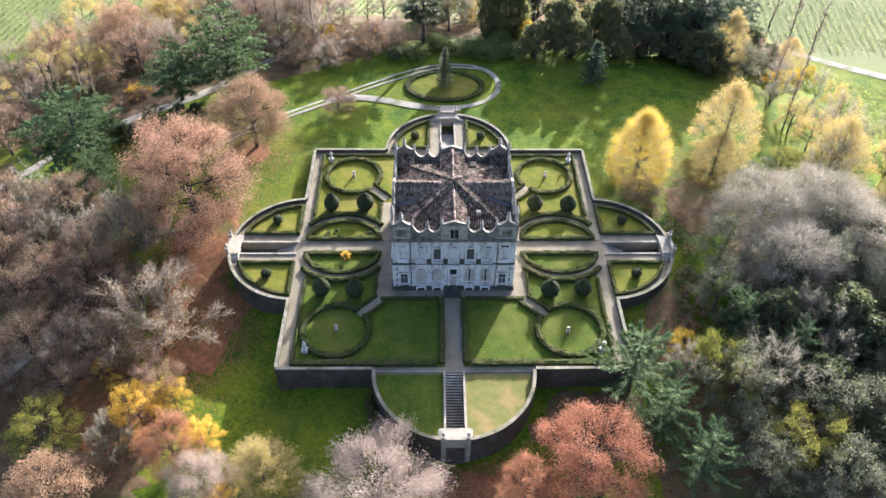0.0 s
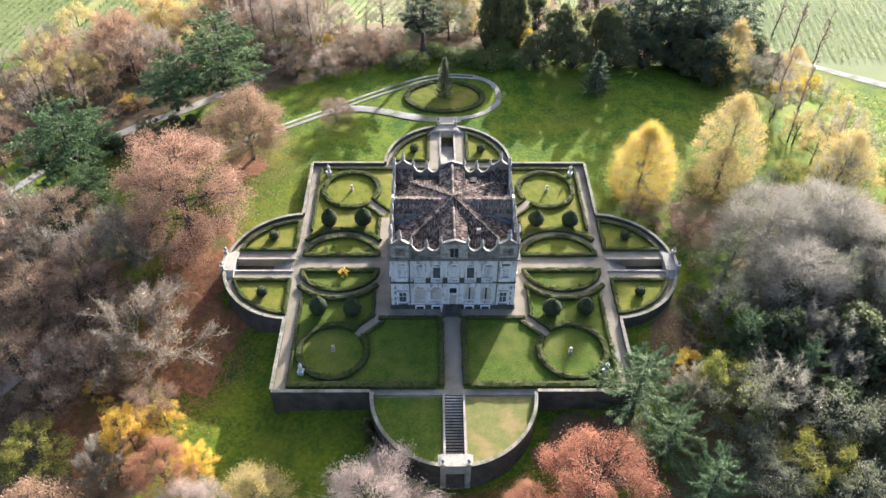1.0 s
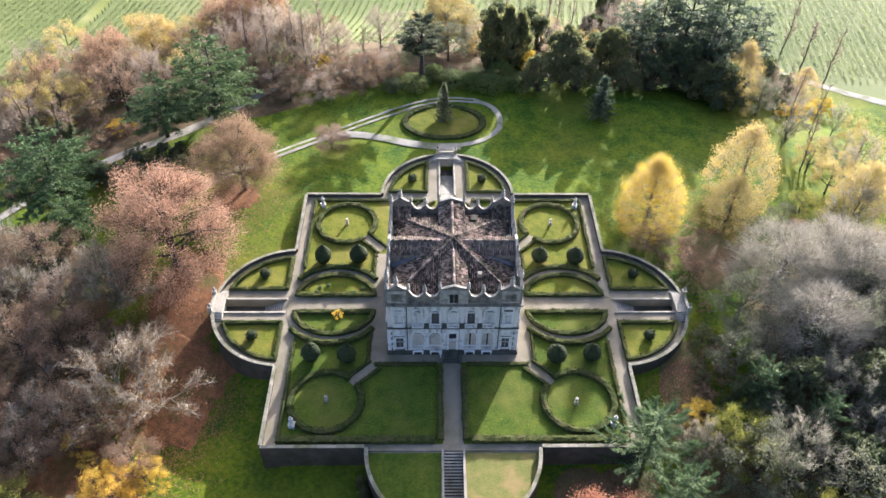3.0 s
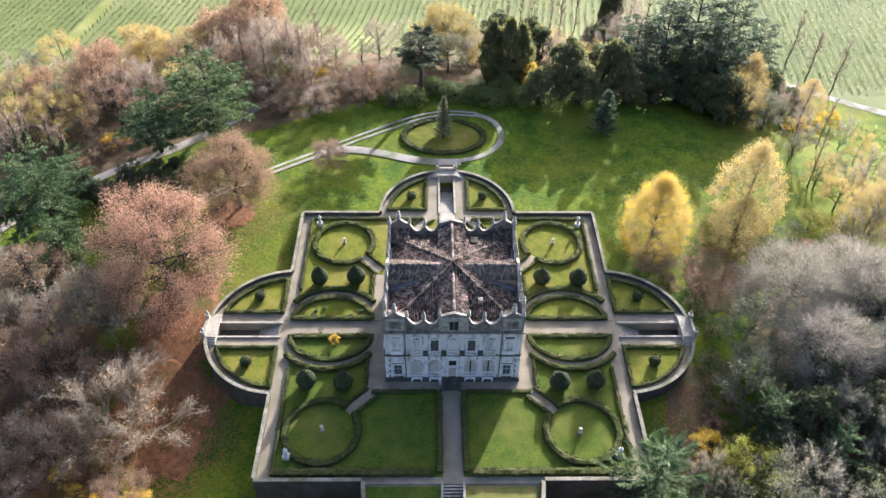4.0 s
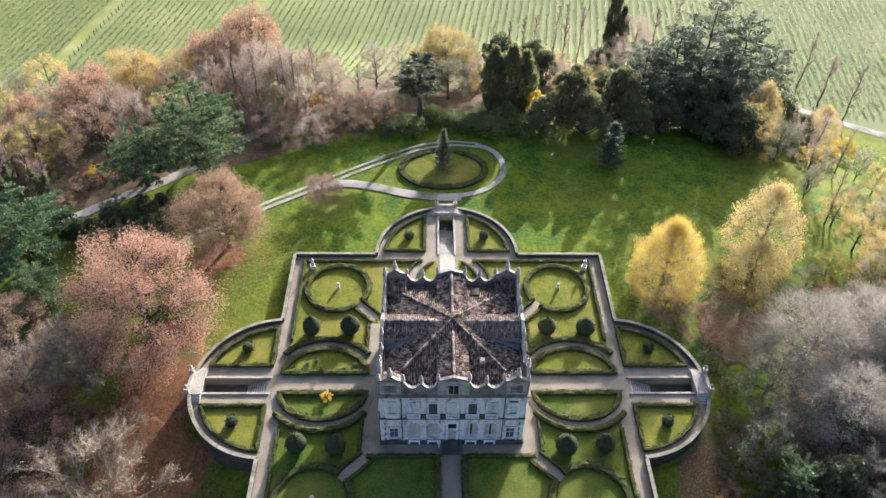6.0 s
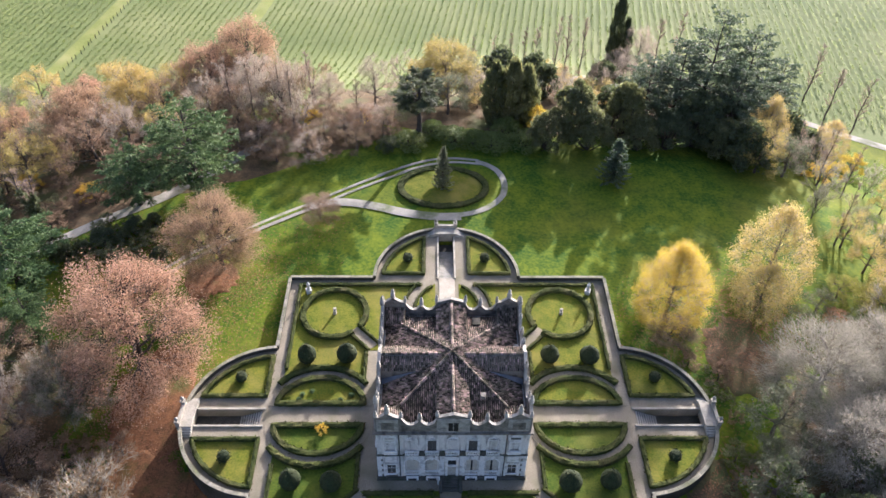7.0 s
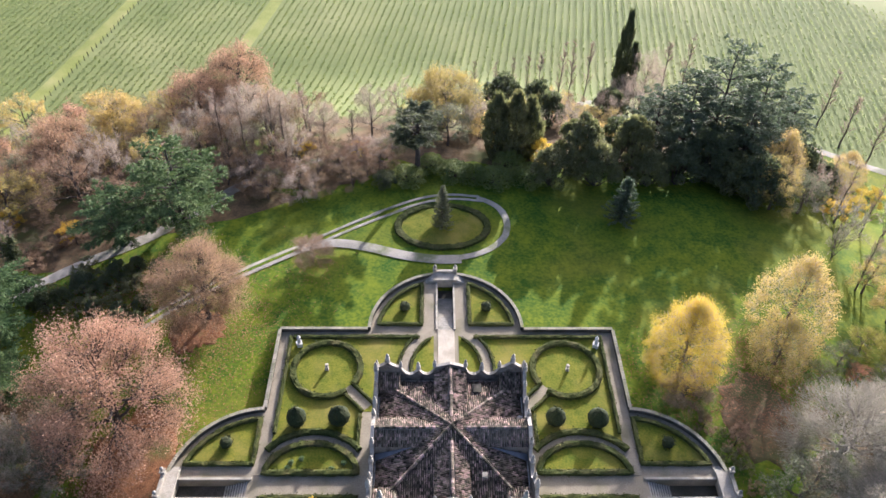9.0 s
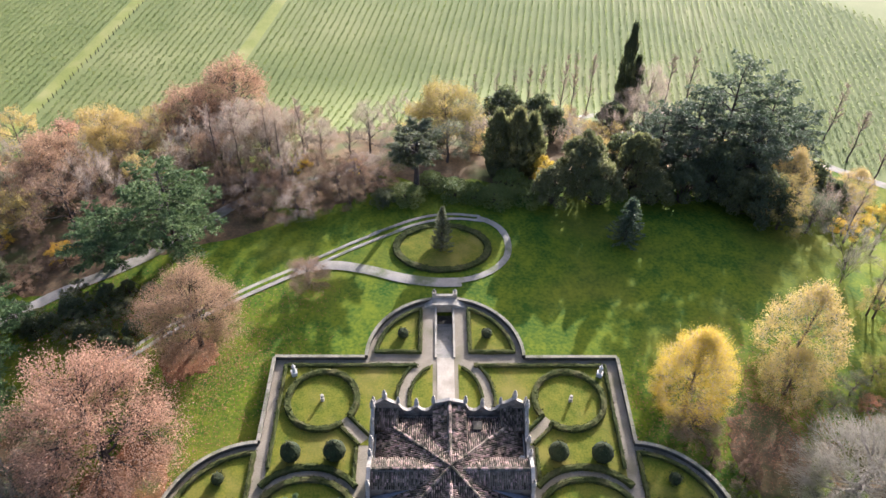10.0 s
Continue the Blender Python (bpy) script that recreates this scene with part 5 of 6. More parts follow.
def column(seed, leaf_mat, tufts=4200, height=16.0, radius=1.9):
    """Cypress: a narrow upright spindle."""
    key = ("y", seed, leaf_mat)
    if key in PROTO:
        return PROTO[key]
    nr = np.random.RandomState(seed)
    f = nr.uniform(0.02, 1, tufts)
    env = radius * np.sin(np.pi * np.clip(f * 0.86 + 0.12, 0, 1)) ** 0.8 * (1 + 0.18 * np.sin(f * 31 + seed))
    a = nr.uniform(0, 2 * np.pi, tufts)
    r = env * np.sqrt(nr.uniform(0.25, 1, tufts)) * (1 + 0.2 * np.sin(3 * a + f * 9))
    roots = np.stack([r * np.cos(a), r * np.sin(a), f * height * 0.96], 1)
    ways = np.stack([np.cos(a) * 0.28, np.sin(a) * 0.28, np.ones(tufts)], 1) + nr.normal(size=(tufts, 3)) * 0.12
    crown = mesh_of("crown", [twig_blades(nr, roots, ways, 0.9, 0.16)], leaf_mat)
    tv, tf = [], []
    tube(tv, tf, [Vector((0, 0, -0.5)), Vector((0, 0, height * 0.5)), Vector((0, 0, height * 0.9))], 0.22, 0.03, 6)
    trunk = bpy.data.meshes.new("trunk")
    trunk.from_pydata(tv, [], tf)
    trunk.materials.append(M["dark_bark"])
    PROTO[key] = (height, radius, [("trunk", trunk), ("crown", crown)])
    return PROTO[key]


def bare_poplar(seed, height=18.0, radius=2.2, twigs=700):
    """Tall thin leafless tree with steep twigs."""
    key = ("p", seed)
    if key in PROTO:
        return PROTO[key]
    rng = random.Random(seed)
    nr = np.random.RandomState(seed)
    tv, tf = [], []
    stem = bent(rng, Vector((0, 0, -0.6)), Vector((rng.uniform(-0.8, 0.8), rng.uniform(-0.8, 0.8), height)), 7, 0.012)
    tube(tv, tf, stem, 0.24, 0.03, 6)
    roots, ways = [], []
    for i in range(26):
        f = rng.uniform(0.25, 0.97)
        a = rng.uniform(0, 6.283)
        b = stem[0].lerp(stem[-1], f)
        r = radius * (1.1 - f) * rng.uniform(0.6, 1.2)
        e = b + Vector((r * math.cos(a), r * math.sin(a), r * 1.7))
        tube(tv, tf, [b, b.lerp(e, 0.5) + Vector((0, 0, -0.2)), e], 0.06, 0.012, 3)
        for _ in range(twigs // 26):
            p = b.lerp(e, rng.uniform(0.2, 1))
            roots.append(tuple(p))
            ways.append((math.cos(a) + rng.uniform(-0.9, 0.9), math.sin(a) + rng.uniform(-0.9, 0.9), rng.uniform(0.6, 2.2)))
    twig = mesh_of("twig_haze", [twig_blades(nr, roots, ways, 1.3, 0.025)], "brown_twig")
    trunk = bpy.data.meshes.new("trunk")
    trunk.from_pydata(tv, [], tf)
    trunk.materials.append(M["bark"])
    PROTO[key] = (height, radius, [("trunk", trunk), ("twig_haze", twig)])
    return PROTO[key]


def ivy_trunk(seed, height=16.0, radius=4.0):
    """Leaning trunk with an ivy coat on its lower two thirds and bare limbs above."""
    key = ("i", seed)
    if key in PROTO:
        return PROTO[key]
    rng = random.Random(seed)
    nr = np.random.RandomState(seed)
    tv, tf, roots, ways, ivy = [], [], [], [], []
    for arm in range(2):
        top = Vector((-1.5 - 1.6 * arm, 0.8 - 2.4 * arm, height * (0.97 - 0.14 * arm)))
        stem = bent(rng, Vector((0, 0, -0.6)), top, 8, 0.018)
        tube(tv, tf, stem, 0.38, 0.06, 6)
        for _ in range(2600):
            f = rng.random() ** 0.9 * 0.68
            k = f * 8
            p = stem[int(k)].lerp(stem[min(8, int(k) + 1)], k - int(k))
            w = 0.62 * (1.1 - f) * (1 + 0.35 * math.sin(f * 26 + arm))
            ivy.append((p.x + rng.gauss(0, w), p.y + rng.gauss(0, w), p.z + rng.uniform(-0.2, 0.2)))
        for i in range(14):
            f = rng.uniform(0.5, 0.98)
            a = rng.uniform(0, 6.283)
            b = stem[0].lerp(top, f)
            r = rng.uniform(0.9, 2.4) * (1.35 - f)
            e = b + Vector((r * math.cos(a), r * math.sin(a), r * 1.3))
            tube(tv, tf, [b, b.lerp(e, 0.5) + Vector((0, 0, -0.1)), e], 0.07, 0.015, 3)
            for _ in range(26):
                roots.append(tuple(b.lerp(e, rng.uniform(0.3, 1))))
                ways.append((math.cos(a) + rng.uniform(-0.9, 0.9), math.sin(a) + rng.uniform(-0.9, 0.9), rng.uniform(0.4, 1.8)))
    trunk = bpy.data.meshes.new("trunk")
    trunk.from_pydata(tv, [], tf)
    trunk.materials.append(M["bark"])
    PROTO[key] = (height, radius, [("trunk", trunk), ("twig_haze", mesh_of("twig_haze", [twig_blades(nr, roots, ways, 1.2, 0.03)], "brown_twig")), ("ivy", mesh_of("ivy", [leaf_quads(nr, ivy, 0.2)], "dark_evergreen"))])
    return PROTO[key]


def shrub(seed, leaf_mat, leaves=6000, height=6.0, radius=5.0, leaf_size=0.22):
    """Dense many-lobed evergreen or thicket."""
    key = ("s", seed, leaf_mat)
    if key in PROTO:
        return PROTO[key]
    rng = random.Random(seed)
    nr = np.random.RandomState(seed)
    tv, tf = [], []
    lobes = []
    for i in range(30):
        a, q = i * 2.4 + rng.uniform(-0.3, 0.3), math.sqrt((i + 0.5) / 30)
        z = height * (0.86 - 0.62 * q ** 2.6) * rng.uniform(0.86, 1.08)
        p = Vector((radius * 0.78 * q * math.cos(a), radius * 0.78 * q * math.sin(a), z))
        lobes.append((*p, radius * rng.uniform(0.17, 0.27)))
        tube(tv, tf, bent(rng, Vector((rng.uniform(-0.4, 0.4), rng.uniform(-0.4, 0.4), -0.4)), p, 3, 0.05), 0.12, 0.03, 4)
    lb = np.array(lobes)
    pick = nr.randint(0, len(lb), leaves)
    d = nr.normal(size=(leaves, 3))
    d /= np.linalg.norm(d, axis=1)[:, None]
    d[:, 2] = np.where(d[:, 2] < -0.35, -d[:, 2], d[:, 2])
    ctr = lb[pick, :3] + d * lb[pick, 3:4] * nr.uniform(0.75, 1.1, (leaves, 1))
    ctr[:, 2] = np.maximum(ctr[:, 2], 0.15)
    crown = mesh_of("crown", [leaf_quads(nr, ctr, leaf_size, 0.2)], leaf_mat)
    stems = bpy.data.meshes.new("stem")
    stems.from_pydata(tv, [], tf)
    stems.materials.append(M["dark_bark"])
    PROTO[key] = (height, radius, [("stem", stems), ("crown", crown)])
    return PROTO[key]


TREE_RNG = random.Random(77)


def plant(proto, name, x, y, h, r, label, category="tree", group="", sink=0.0):
    """One tree of height h and crown radius r, standing on the ground."""
    h0, r0, meshes = proto
    ob = thing(name, pose(x, y, ground_z(x, y) - sink, 0, 0, TREE_RNG.uniform(0, 360)) @ Matrix.Diagonal((r / r0, r / r0, h / h0, 1)), label, category, group)
    for nm, me in meshes:
        if me is not None:
            o = new(nm, me)
            o.parent = ob
            if nm != "trunk":
                o["kind"] = "stuff"
    return ob

# ---------- planting: x, y, height, crown radius ----------
def russet(i, near):
    return broadleaf(100 + i % 3, "russet", 56000 if near else 17000, 4000 if near else 2000, 0.105 if near else 0.19, low=0.0, lobes=24, sprays=13, bark="dark_bark")


for i, (x, y, h, r) in enumerate([(-52.0, 10.2, 22.4, 12.4), (-44.0, 35.7, 17.6, 9.0), (-54.0, 117.1, 23.2, 9.8), (-89.4, 86.9, 19.0, 8.6), (-62.1, 108.5, 20.0, 8.8), (-59.6, -50.6, 12.1, 6.0)]):
    plant(russet(i if i != 1 else 3, i < 2), "tree", x, y, h, r, "broad autumn tree with pinkish russet leaves", "tree", "russet trees")
for i, (x, y, h, r) in enumerate([(20.5, -47.0, 15.5, 8.6), (10.3, -49.7, 10.0, 4.2), (-43.7, -43.9, 13.0, 4.9)]):
    plant(broadleaf(110 + i % 2, "copper", 36000, 1200, 0.125, low=0.0, lobes=17, sprays=11, bark="dark_bark"), "tree", x, y, h, r, "dense autumn tree with copper-red leaves", "tree", "copper trees")
for i, (x, y, h, r) in enumerate([(40.7, 23.6, 17.4, 6.7), (0.7, 105.7, 16.4, 9.5), (-81.3, 100.9, 19.2, 8.6)]):
    plant(broadleaf(120 + i % 2, "yellow" if i == 0 else "pale_gold", 44000 if i == 0 else 22000, 8000 if i == 0 else 4000, 0.12 if i == 0 else 0.17, low=0.0, twig_mat="mauve_twig", shape="egg" if i == 0 else "dome", lobes=14, sprays=12), "tree", x, y, h, r, "autumn tree with a full golden-yellow crown", "tree", "golden trees")
for i, (x, y, h, r) in enumerate([(-51.2, -36.3, 9.7, 4.3), (-40.0, -41.3, 8.0, 3.3), (40.1, -22.8, 4.9, 2.8), (-35.1, -51.6, 7.0, 2.7), (-46.5, -33.0, 7.4, 3.0)]):
    plant(broadleaf(122, "lemon", 11000, 900, 0.215, low=0.0, lobes=12), "small_tree", x, y, h, r, "small autumn tree with bright yellow leaves", "tree", "small yellow trees")
for i, (x, y, h, r) in enumerate([(61.0, 31.7, 19.5, 7.4), (-29.2, -48.0, 12.0, 5.8), (78.4, 82.4, 16.6, 5.5), (84.1, 25.0, 15.5, 7.0), (103, 95, 9.5, 5.0), (96.6, 87.0, 8.2, 4.6), (58, 25, 11.4, 5.0)]):
    plant(broadleaf(130 + i % 2, "pale_gold", 14000, 4500, 0.165, low=0.0, twig_mat="mauve_twig", shape="egg", lobes=12), "tree", x, y, h, r, "half-bare tree with pale gold autumn leaves", "tree", "pale gold trees")
for i, (x, y, h, r) in enumerate([(43.8, -28.0, 11.7, 4.6), (46.5, -32.9, 10.4, 4.0), (54.4, -42.7, 12.0, 6.3), (-65.6, -39.2, 8.5, 5.6), (-27.2, -50.1, 7.0, 2.6)]):
    plant(broadleaf(140 + i % 2, "yellow_green", 11000, 900, 0.2, low=0.0), "tree", x, y, h, r, "leafy tree turning yellow-green", "tree", "yellow-green trees")
for i, (x, y, h, r, m) in enumerate([(-53.3, -17.8, 17.1, 11.0, "grey_twig"), (60.8, 4.8, 15.6, 9.4, "grey_twig"), (73.5, 5.6, 15.4, 10.0, "grey_twig"), (-61.9, 2.3, 13.4, 8.6, "mauve_twig"), (-12.0, -51.0, 13.0, 10.0, "beige_twig"), (-37.9, -49.6, 11.0, 5.2, "beige_twig"),
                                     (-54.7, -41.2, 9.0, 4.3, "mauve_twig"), (38.8, -29.6, 9.9, 4.4, "mauve_twig"), (62.0, -8.0, 14.4, 9.0, "grey_twig"), (80, -6, 15.4, 9.0, "grey_twig")]):
    kind = broadleaf(150 + i % 3, m, 16000, 14000, 0.11, low=0.0, twig_mat=m, lobes=15, sprays=12) if m == "beige_twig" else broadleaf(155 + i % 2, "grey_green", 5000, 15000, 0.1, low=0.0, twig_mat=m, lobes=22, sprays=11, bark="pale_bark") if m == "grey_twig" and x > 0 else skeleton(150 + i % 3, m, "pale_bark" if m == "grey_twig" else "bark", 5200 if i == 0 else 15000, "rust_dark" if i == 0 else "grey_green", 6000 if i == 0 else 8000)
    deep = 0.16 * h if m != "beige_twig" and not (m == "grey_twig" and x > 0) else 0.0
    plant(kind, "bare_tree", x, y, h + deep, r * (1.0 if m == "beige_twig" else 1.12), "dense half-bare tree with pinkish beige twigs" if m == "beige_twig" else "nearly leafless tree with pale branching limbs", "tree", "bare grey trees", deep)
for i, (x, y, h, r) in enumerate([(-76.2, 9.4, 12.4, 7.4), (-73.4, -9.5, 12.4, 7.9), (-61.4, -24.0, 11.0, 6.2), (-48.2, -31.6, 10.2, 4.4), (-72.5, -24.0, 13.1, 6.9), (-69, -2, 10.4, 6), (-66.0, -30.0, 10.0, 5.0)]):
    plant(broadleaf(160 + i % 2, "rust_dark", 6000, 3000, 0.2, low=0.04, twig_mat="brown_twig", bark="dark_bark"), "tree", x, y, h, r, "brown autumn tree losing its last leaves", "tree", "brown trees")
for i, (x, y, h, r, m) in enumerate([(-54.0, 60.0, 22.9, 13.5, "conifer_green"), (-66.0, 56.0, 15.9, 8.5, "conifer_green"), (-81.5, 31.0, 17.0, 12.5, "conifer_green"), (-73.0, 17.5, 12.0, 6.5, "conifer_green"), (64.5, 92.5, 32.6, 11.0, "cedar_blue"), (74.0, 93.0, 29.8, 9.6, "cedar_blue"), (57.0, 90.0, 24.4, 9.0, "cedar_blue"), (70.0, 86.0, 21.5, 8.0, "cedar_blue"), (50.5, 92.0, 20.3, 7.5, "cedar_blue"), (85.0, 97.0, 23.1, 8.0, "cedar_blue")]):
    plant(cedar(170 + i % 3, m, flat=m == "cedar_blue"), "cedar", x, y, h, r, "dark cedar with level layered branches", "tree", "cedars")
for i, (x, y, h, r) in enumerate([(29.6, -30.2, 14.9, 9.8), (33.4, -38.5, 13.9, 7.2), (37.5, -46.3, 14.0, 7.0), (49.5, -20.5, 12.5, 5.5), (58.0, -26.0, 12.4, 5.5)]):
    plant(conifer(180 + i % 2, "pale_fir" if i < 2 else "fir_green", 9000, 14, 6.0, 0.25, True), "fir", x, y, h, r, "open-branched fir with long spiky boughs", "tree", "spiky firs")
plant(cedar(173, "dark_evergreen", 14000, 18, 6.0, 5, True, 0.58), "pine", -6.2, 79.6, 18, 6.6, "dark umbrella-headed pine behind the oval lawn", "tree")
for i, (x, y, h, r) in enumerate([(12.0, 87.0, 18.0, 2.9), (16.2, 86.2, 18.9, 3.2), (19.8, 88.0, 17.0, 2.8), (50.6, 131.5, 30.0, 2.1), (53.6, 132.5, 20.5, 2.2), (45.5, 112.0, 10.9, 2.6)]):
    plant(column(190 + i % 2, "olive" if i < 3 else "dark_evergreen"), "cypress", x, y, h, r, "tall columnar cypress in the tree belt", "tree", "cypresses")
plant(conifer(185, "cedar_blue", 6000, 12, 3.6), "spruce", 37.7, 64.0, 12, 3.7, "blue-green conical spruce on the lawn", "tree")
plant(conifer(186, "grey_green", 3600, 12, 3.2, 0.3), "young_fir", -0.6, 61.6, 11.6, 2.5, "pale young fir in the oval lawn", "tree")
for i, (x, y, h, r) in enumerate([(30.6, 81.2, 16.0, 7.0), (23.8, 76.5, 10.2, 5.2), (33.8, 76.9, 11.9, 6.4), (43.1, 83.0, 17.0, 5.6), (61.2, 82.7, 15.3, 7.0), (46.1, 78.0, 9.0, 5.4), (53.5, 79.5, 11.1, 5.8), (66.1, 78.5, 10.3, 6.2), (72, 76, 8.3, 5)]):
    plant(shrub(200 + i % 3, "dark_evergreen" if i in (4, 6) else "olive", 13000, 10, 6.0, 0.215), "evergreen_oak", x, y, h, r, "dense dark evergreen oak with a domed crown", "tree", "evergreen oaks")
for i, (x, y, h, r) in enumerate([(19.3, 78.0, 3.0, 5.4), (11.6, 76.8, 3.0, 5.0), (1.8, 79.0, 3.0, 5.0), (-8.2, 77.5, 2.7, 5.0), (-13.1, 76.5, 2.4, 3.7), (6.7, 78.0, 3.0, 3.9), (15, 82, 3.9, 4.5), (-3, 82, 3.0, 4.0)]):
    plant(shrub(210 + i % 2, "laurel" if i != 4 else "dark_evergreen", 7000, 6, 5.0, 0.17), "laurel", x, y, h * 1.2, r, "leafy green laurel thicket at the lawn edge", "shrub", "laurel shrubs")
for i, (x, y, h, r) in enumerate([(26.8, 127.6, 17.0, 1.8), (32.9, 128.5, 19.7, 2.0), (36.5, 130.0, 20.4, 2.0), (41.6, 133.0, 19.9, 2.0), (20.1, 133.8, 13.1, 1.7), (15.4, 135.6, 11.4, 1.6), (111.2, 114.6, 17.1, 2.7), (108.5, 124.5, 19.0, 2.4), (115.7, 107.4, 18.3, 2.5),
                                  (-36.2, 82.4, 19.2, 2.4), (-32.9, 94.9, 18.0, 2.6), (-40.5, 90.0, 18.5, 2.4), (-46.0, 86.0, 19.0, 2.6), (-53.0, 90.0, 20.0, 2.6), (-22.1, 93.5, 11.0, 2.2), (67.1, 142.4, 17.6, 2.7), (72.3, 139.4, 20.2, 2.7), (9.5, 134.0, 11.3, 1.7), (24.0, 131.0, 15.3, 1.8)]):
    plant(bare_poplar(220 + i % 3), "poplar", x, y, h, r, "tall thin leafless poplar beside the vineyard", "tree", "bare poplars")
for i, (x, y, h, r) in enumerate([(-17.8, 98.5, 14.8, 5.0), (-42.0, 92.0, 16.2, 6.0), (-48.0, 99.0, 17.5, 7.0), (-29.0, 96.0, 11.2, 5.0), (57.0, 128.0, 19.5, 6.0), (50.0, 122.0, 13.2, 5.0)]):
    plant(broadleaf(152 - i % 2, "mauve_twig", 2500, 5000, 0.15, low=0.04, twig_mat="mauve_twig", lobes=11), "bare_tree", x, y, h, r, "leafless tree with mauve-brown twigs", "tree", "bare mauve trees")
for i, (x, y, h, r) in enumerate([(-38.8, 71.1, 5.9, 4.4), (-31.4, 71.8, 6.9, 5.0), (-23.6, 79.0, 5.9, 4.5), (-19.0, 85.6, 6.9, 4.6), (-28.7, 79.0, 6.9, 4.2), (-44, 78, 7.0, 5), (-36, 78, 5.9, 4.5), (-14, 88, 5.0, 4)]):
    plant(broadleaf(161, "mauve_twig" if i % 2 else "rust_dark", 3600, 2500, 0.22, low=0.0, twig_mat="brown_twig", lobes=9), "small_tree", x, y, h, r, "low bushy tree with dull brown twigs and leaves", "tree", "brown bushy trees")

# woods round the park, filled in behind the single trees
WOOD_RNG = random.Random(42)


def wood(x0, x1, y0, y1, count, kinds, label, group, gap=5.0, keep=None):
    placed = []
    tries = 0
    while len(placed) < count and tries < count * 40:
        tries += 1
        x, y = WOOD_RNG.uniform(x0, x1), WOOD_RNG.uniform(y0, y1)
        if any(math.hypot(x - a, y - b) < gap for a, b in placed) or (keep and not keep(x, y)):
            continue
        placed.append((x, y))
        kind, h0, h1, ratio = WOOD_RNG.choice(kinds)
        h = WOOD_RNG.uniform(h0, h1)
        plant(kind, "tree", x, y, h, h * ratio * WOOD_RNG.uniform(0.85, 1.2), label, "tree", group)


bare_g = skeleton(153, "grey_twig", "bark", 3400, "grey_green", 2000, arms=4)
bare_m = skeleton(154, "mauve_twig", "bark", 3400, "mauve_twig", 1800, arms=4)
brown = broadleaf(160, "rust_dark", 3200, 1400, 0.23, low=0.03, twig_mat="brown_twig", lobes=10, sprays=7, bark="dark_bark")
olive = broadleaf(141, "grey_green", 3800, 800, 0.24, low=0.0, twig_mat="grey_twig", lobes=10, sprays=7)
ever = shrub(205, "dark_evergreen", 3600, 10, 6.0, 0.34)
gold = broadleaf(131, "pale_gold", 4400, 1400, 0.22, low=0.0, twig_mat="mauve_twig", lobes=10, sprays=7)
rus = broadleaf(101, "russet", 5500, 1200, 0.24, low=0.0, lobes=11, sprays=8, bark="dark_bark")
slim = bare_poplar(221)
thicket_w = broadleaf(168, "rust_dark", 3000, 1600, 0.24, low=0.0, twig_mat="brown_twig", lobes=10, sprays=7)
scrub_b = broadleaf(162, "rust_dark", 1800, 700, 0.5, low=0.0, twig_mat="brown_twig", lobes=8, sprays=6, bark="dark_bark")
scrub_o = broadleaf(163, "olive", 1800, 500, 0.5, low=0.0, twig_mat="grey_twig", lobes=8, sprays=6)
wood(45, 90, -54, 8, 54, [(bare_g, 12, 17, 0.5), (olive, 9, 14, 0.45), (ever, 7, 12, 0.5), (bare_g, 9, 13, 0.55), (olive, 8, 12, 0.5), (olive, 11, 15, 0.45)], "mixed woodland tree, half bare and half evergreen", "eastern wood", 4.6,
     lambda x, y: x > 46 + 0.1 * (y + 30) and x < 74 + 0.3 * (y + 54) and math.hypot(x - 59, y - 5) > 9)
wood(80, 108, 8, 60, 14, [(bare_g, 12, 17, 0.45), (gold, 9, 14, 0.4), (gold, 8, 12, 0.4), (olive, 6, 9, 0.5)], "half-bare woodland tree with grey twigs", "eastern wood", 7.0)
wood(-96, -62, -48, 30, 24, [(brown, 10, 16, 0.5), (bare_m, 11, 16, 0.5), (brown, 8, 12, 0.5), (bare_g, 10, 15, 0.5)], "brown half-bare woodland tree", "western wood", 6.0,
     lambda x, y: (x < -78 or (y < 4 and x < -64)) and math.hypot(x + 65, y + 46) > 12 and math.hypot(x + 76, y + 20) > 6)
wood(-122, -62, 66, 118, 40, [(brown, 12, 18, 0.42), (bare_m, 14, 19, 0.42), (rus, 13, 18, 0.42), (gold, 12, 17, 0.4), (olive, 10, 15, 0.42), (brown, 8, 12, 0.5)], "brown and russet woodland tree", "north-western wood", 6.0)
wood(-64, -34, 80, 110, 20, [(bare_m, 13, 18, 0.42), (brown, 9, 14, 0.45)], "brown woodland tree with thinning leaves", "north-western wood", 5.0)
wood(-132, -102, 36, 64, 12, [(bare_m, 12, 17, 0.45), (brown, 9, 14, 0.45)], "brown woodland tree with thinning leaves", "north-western wood", 6.5)
wood(-14, 64, 90, 116, 28, [(bare_m, 11, 16, 0.45), (olive, 9, 13, 0.5), (ever, 9, 12, 0.55), (gold, 8, 12, 0.45), (brown, 8, 11, 0.5)], "mixed tree in the belt behind the lawn", "northern belt", 5.0)
wood(64, 94, 74, 108, 16, [(ever, 9, 13, 0.55), (ever, 8, 12, 0.6), (gold, 8, 12, 0.45), (bare_m, 10, 14, 0.45)], "mixed tree in the belt behind the lawn", "northern belt", 6.0)


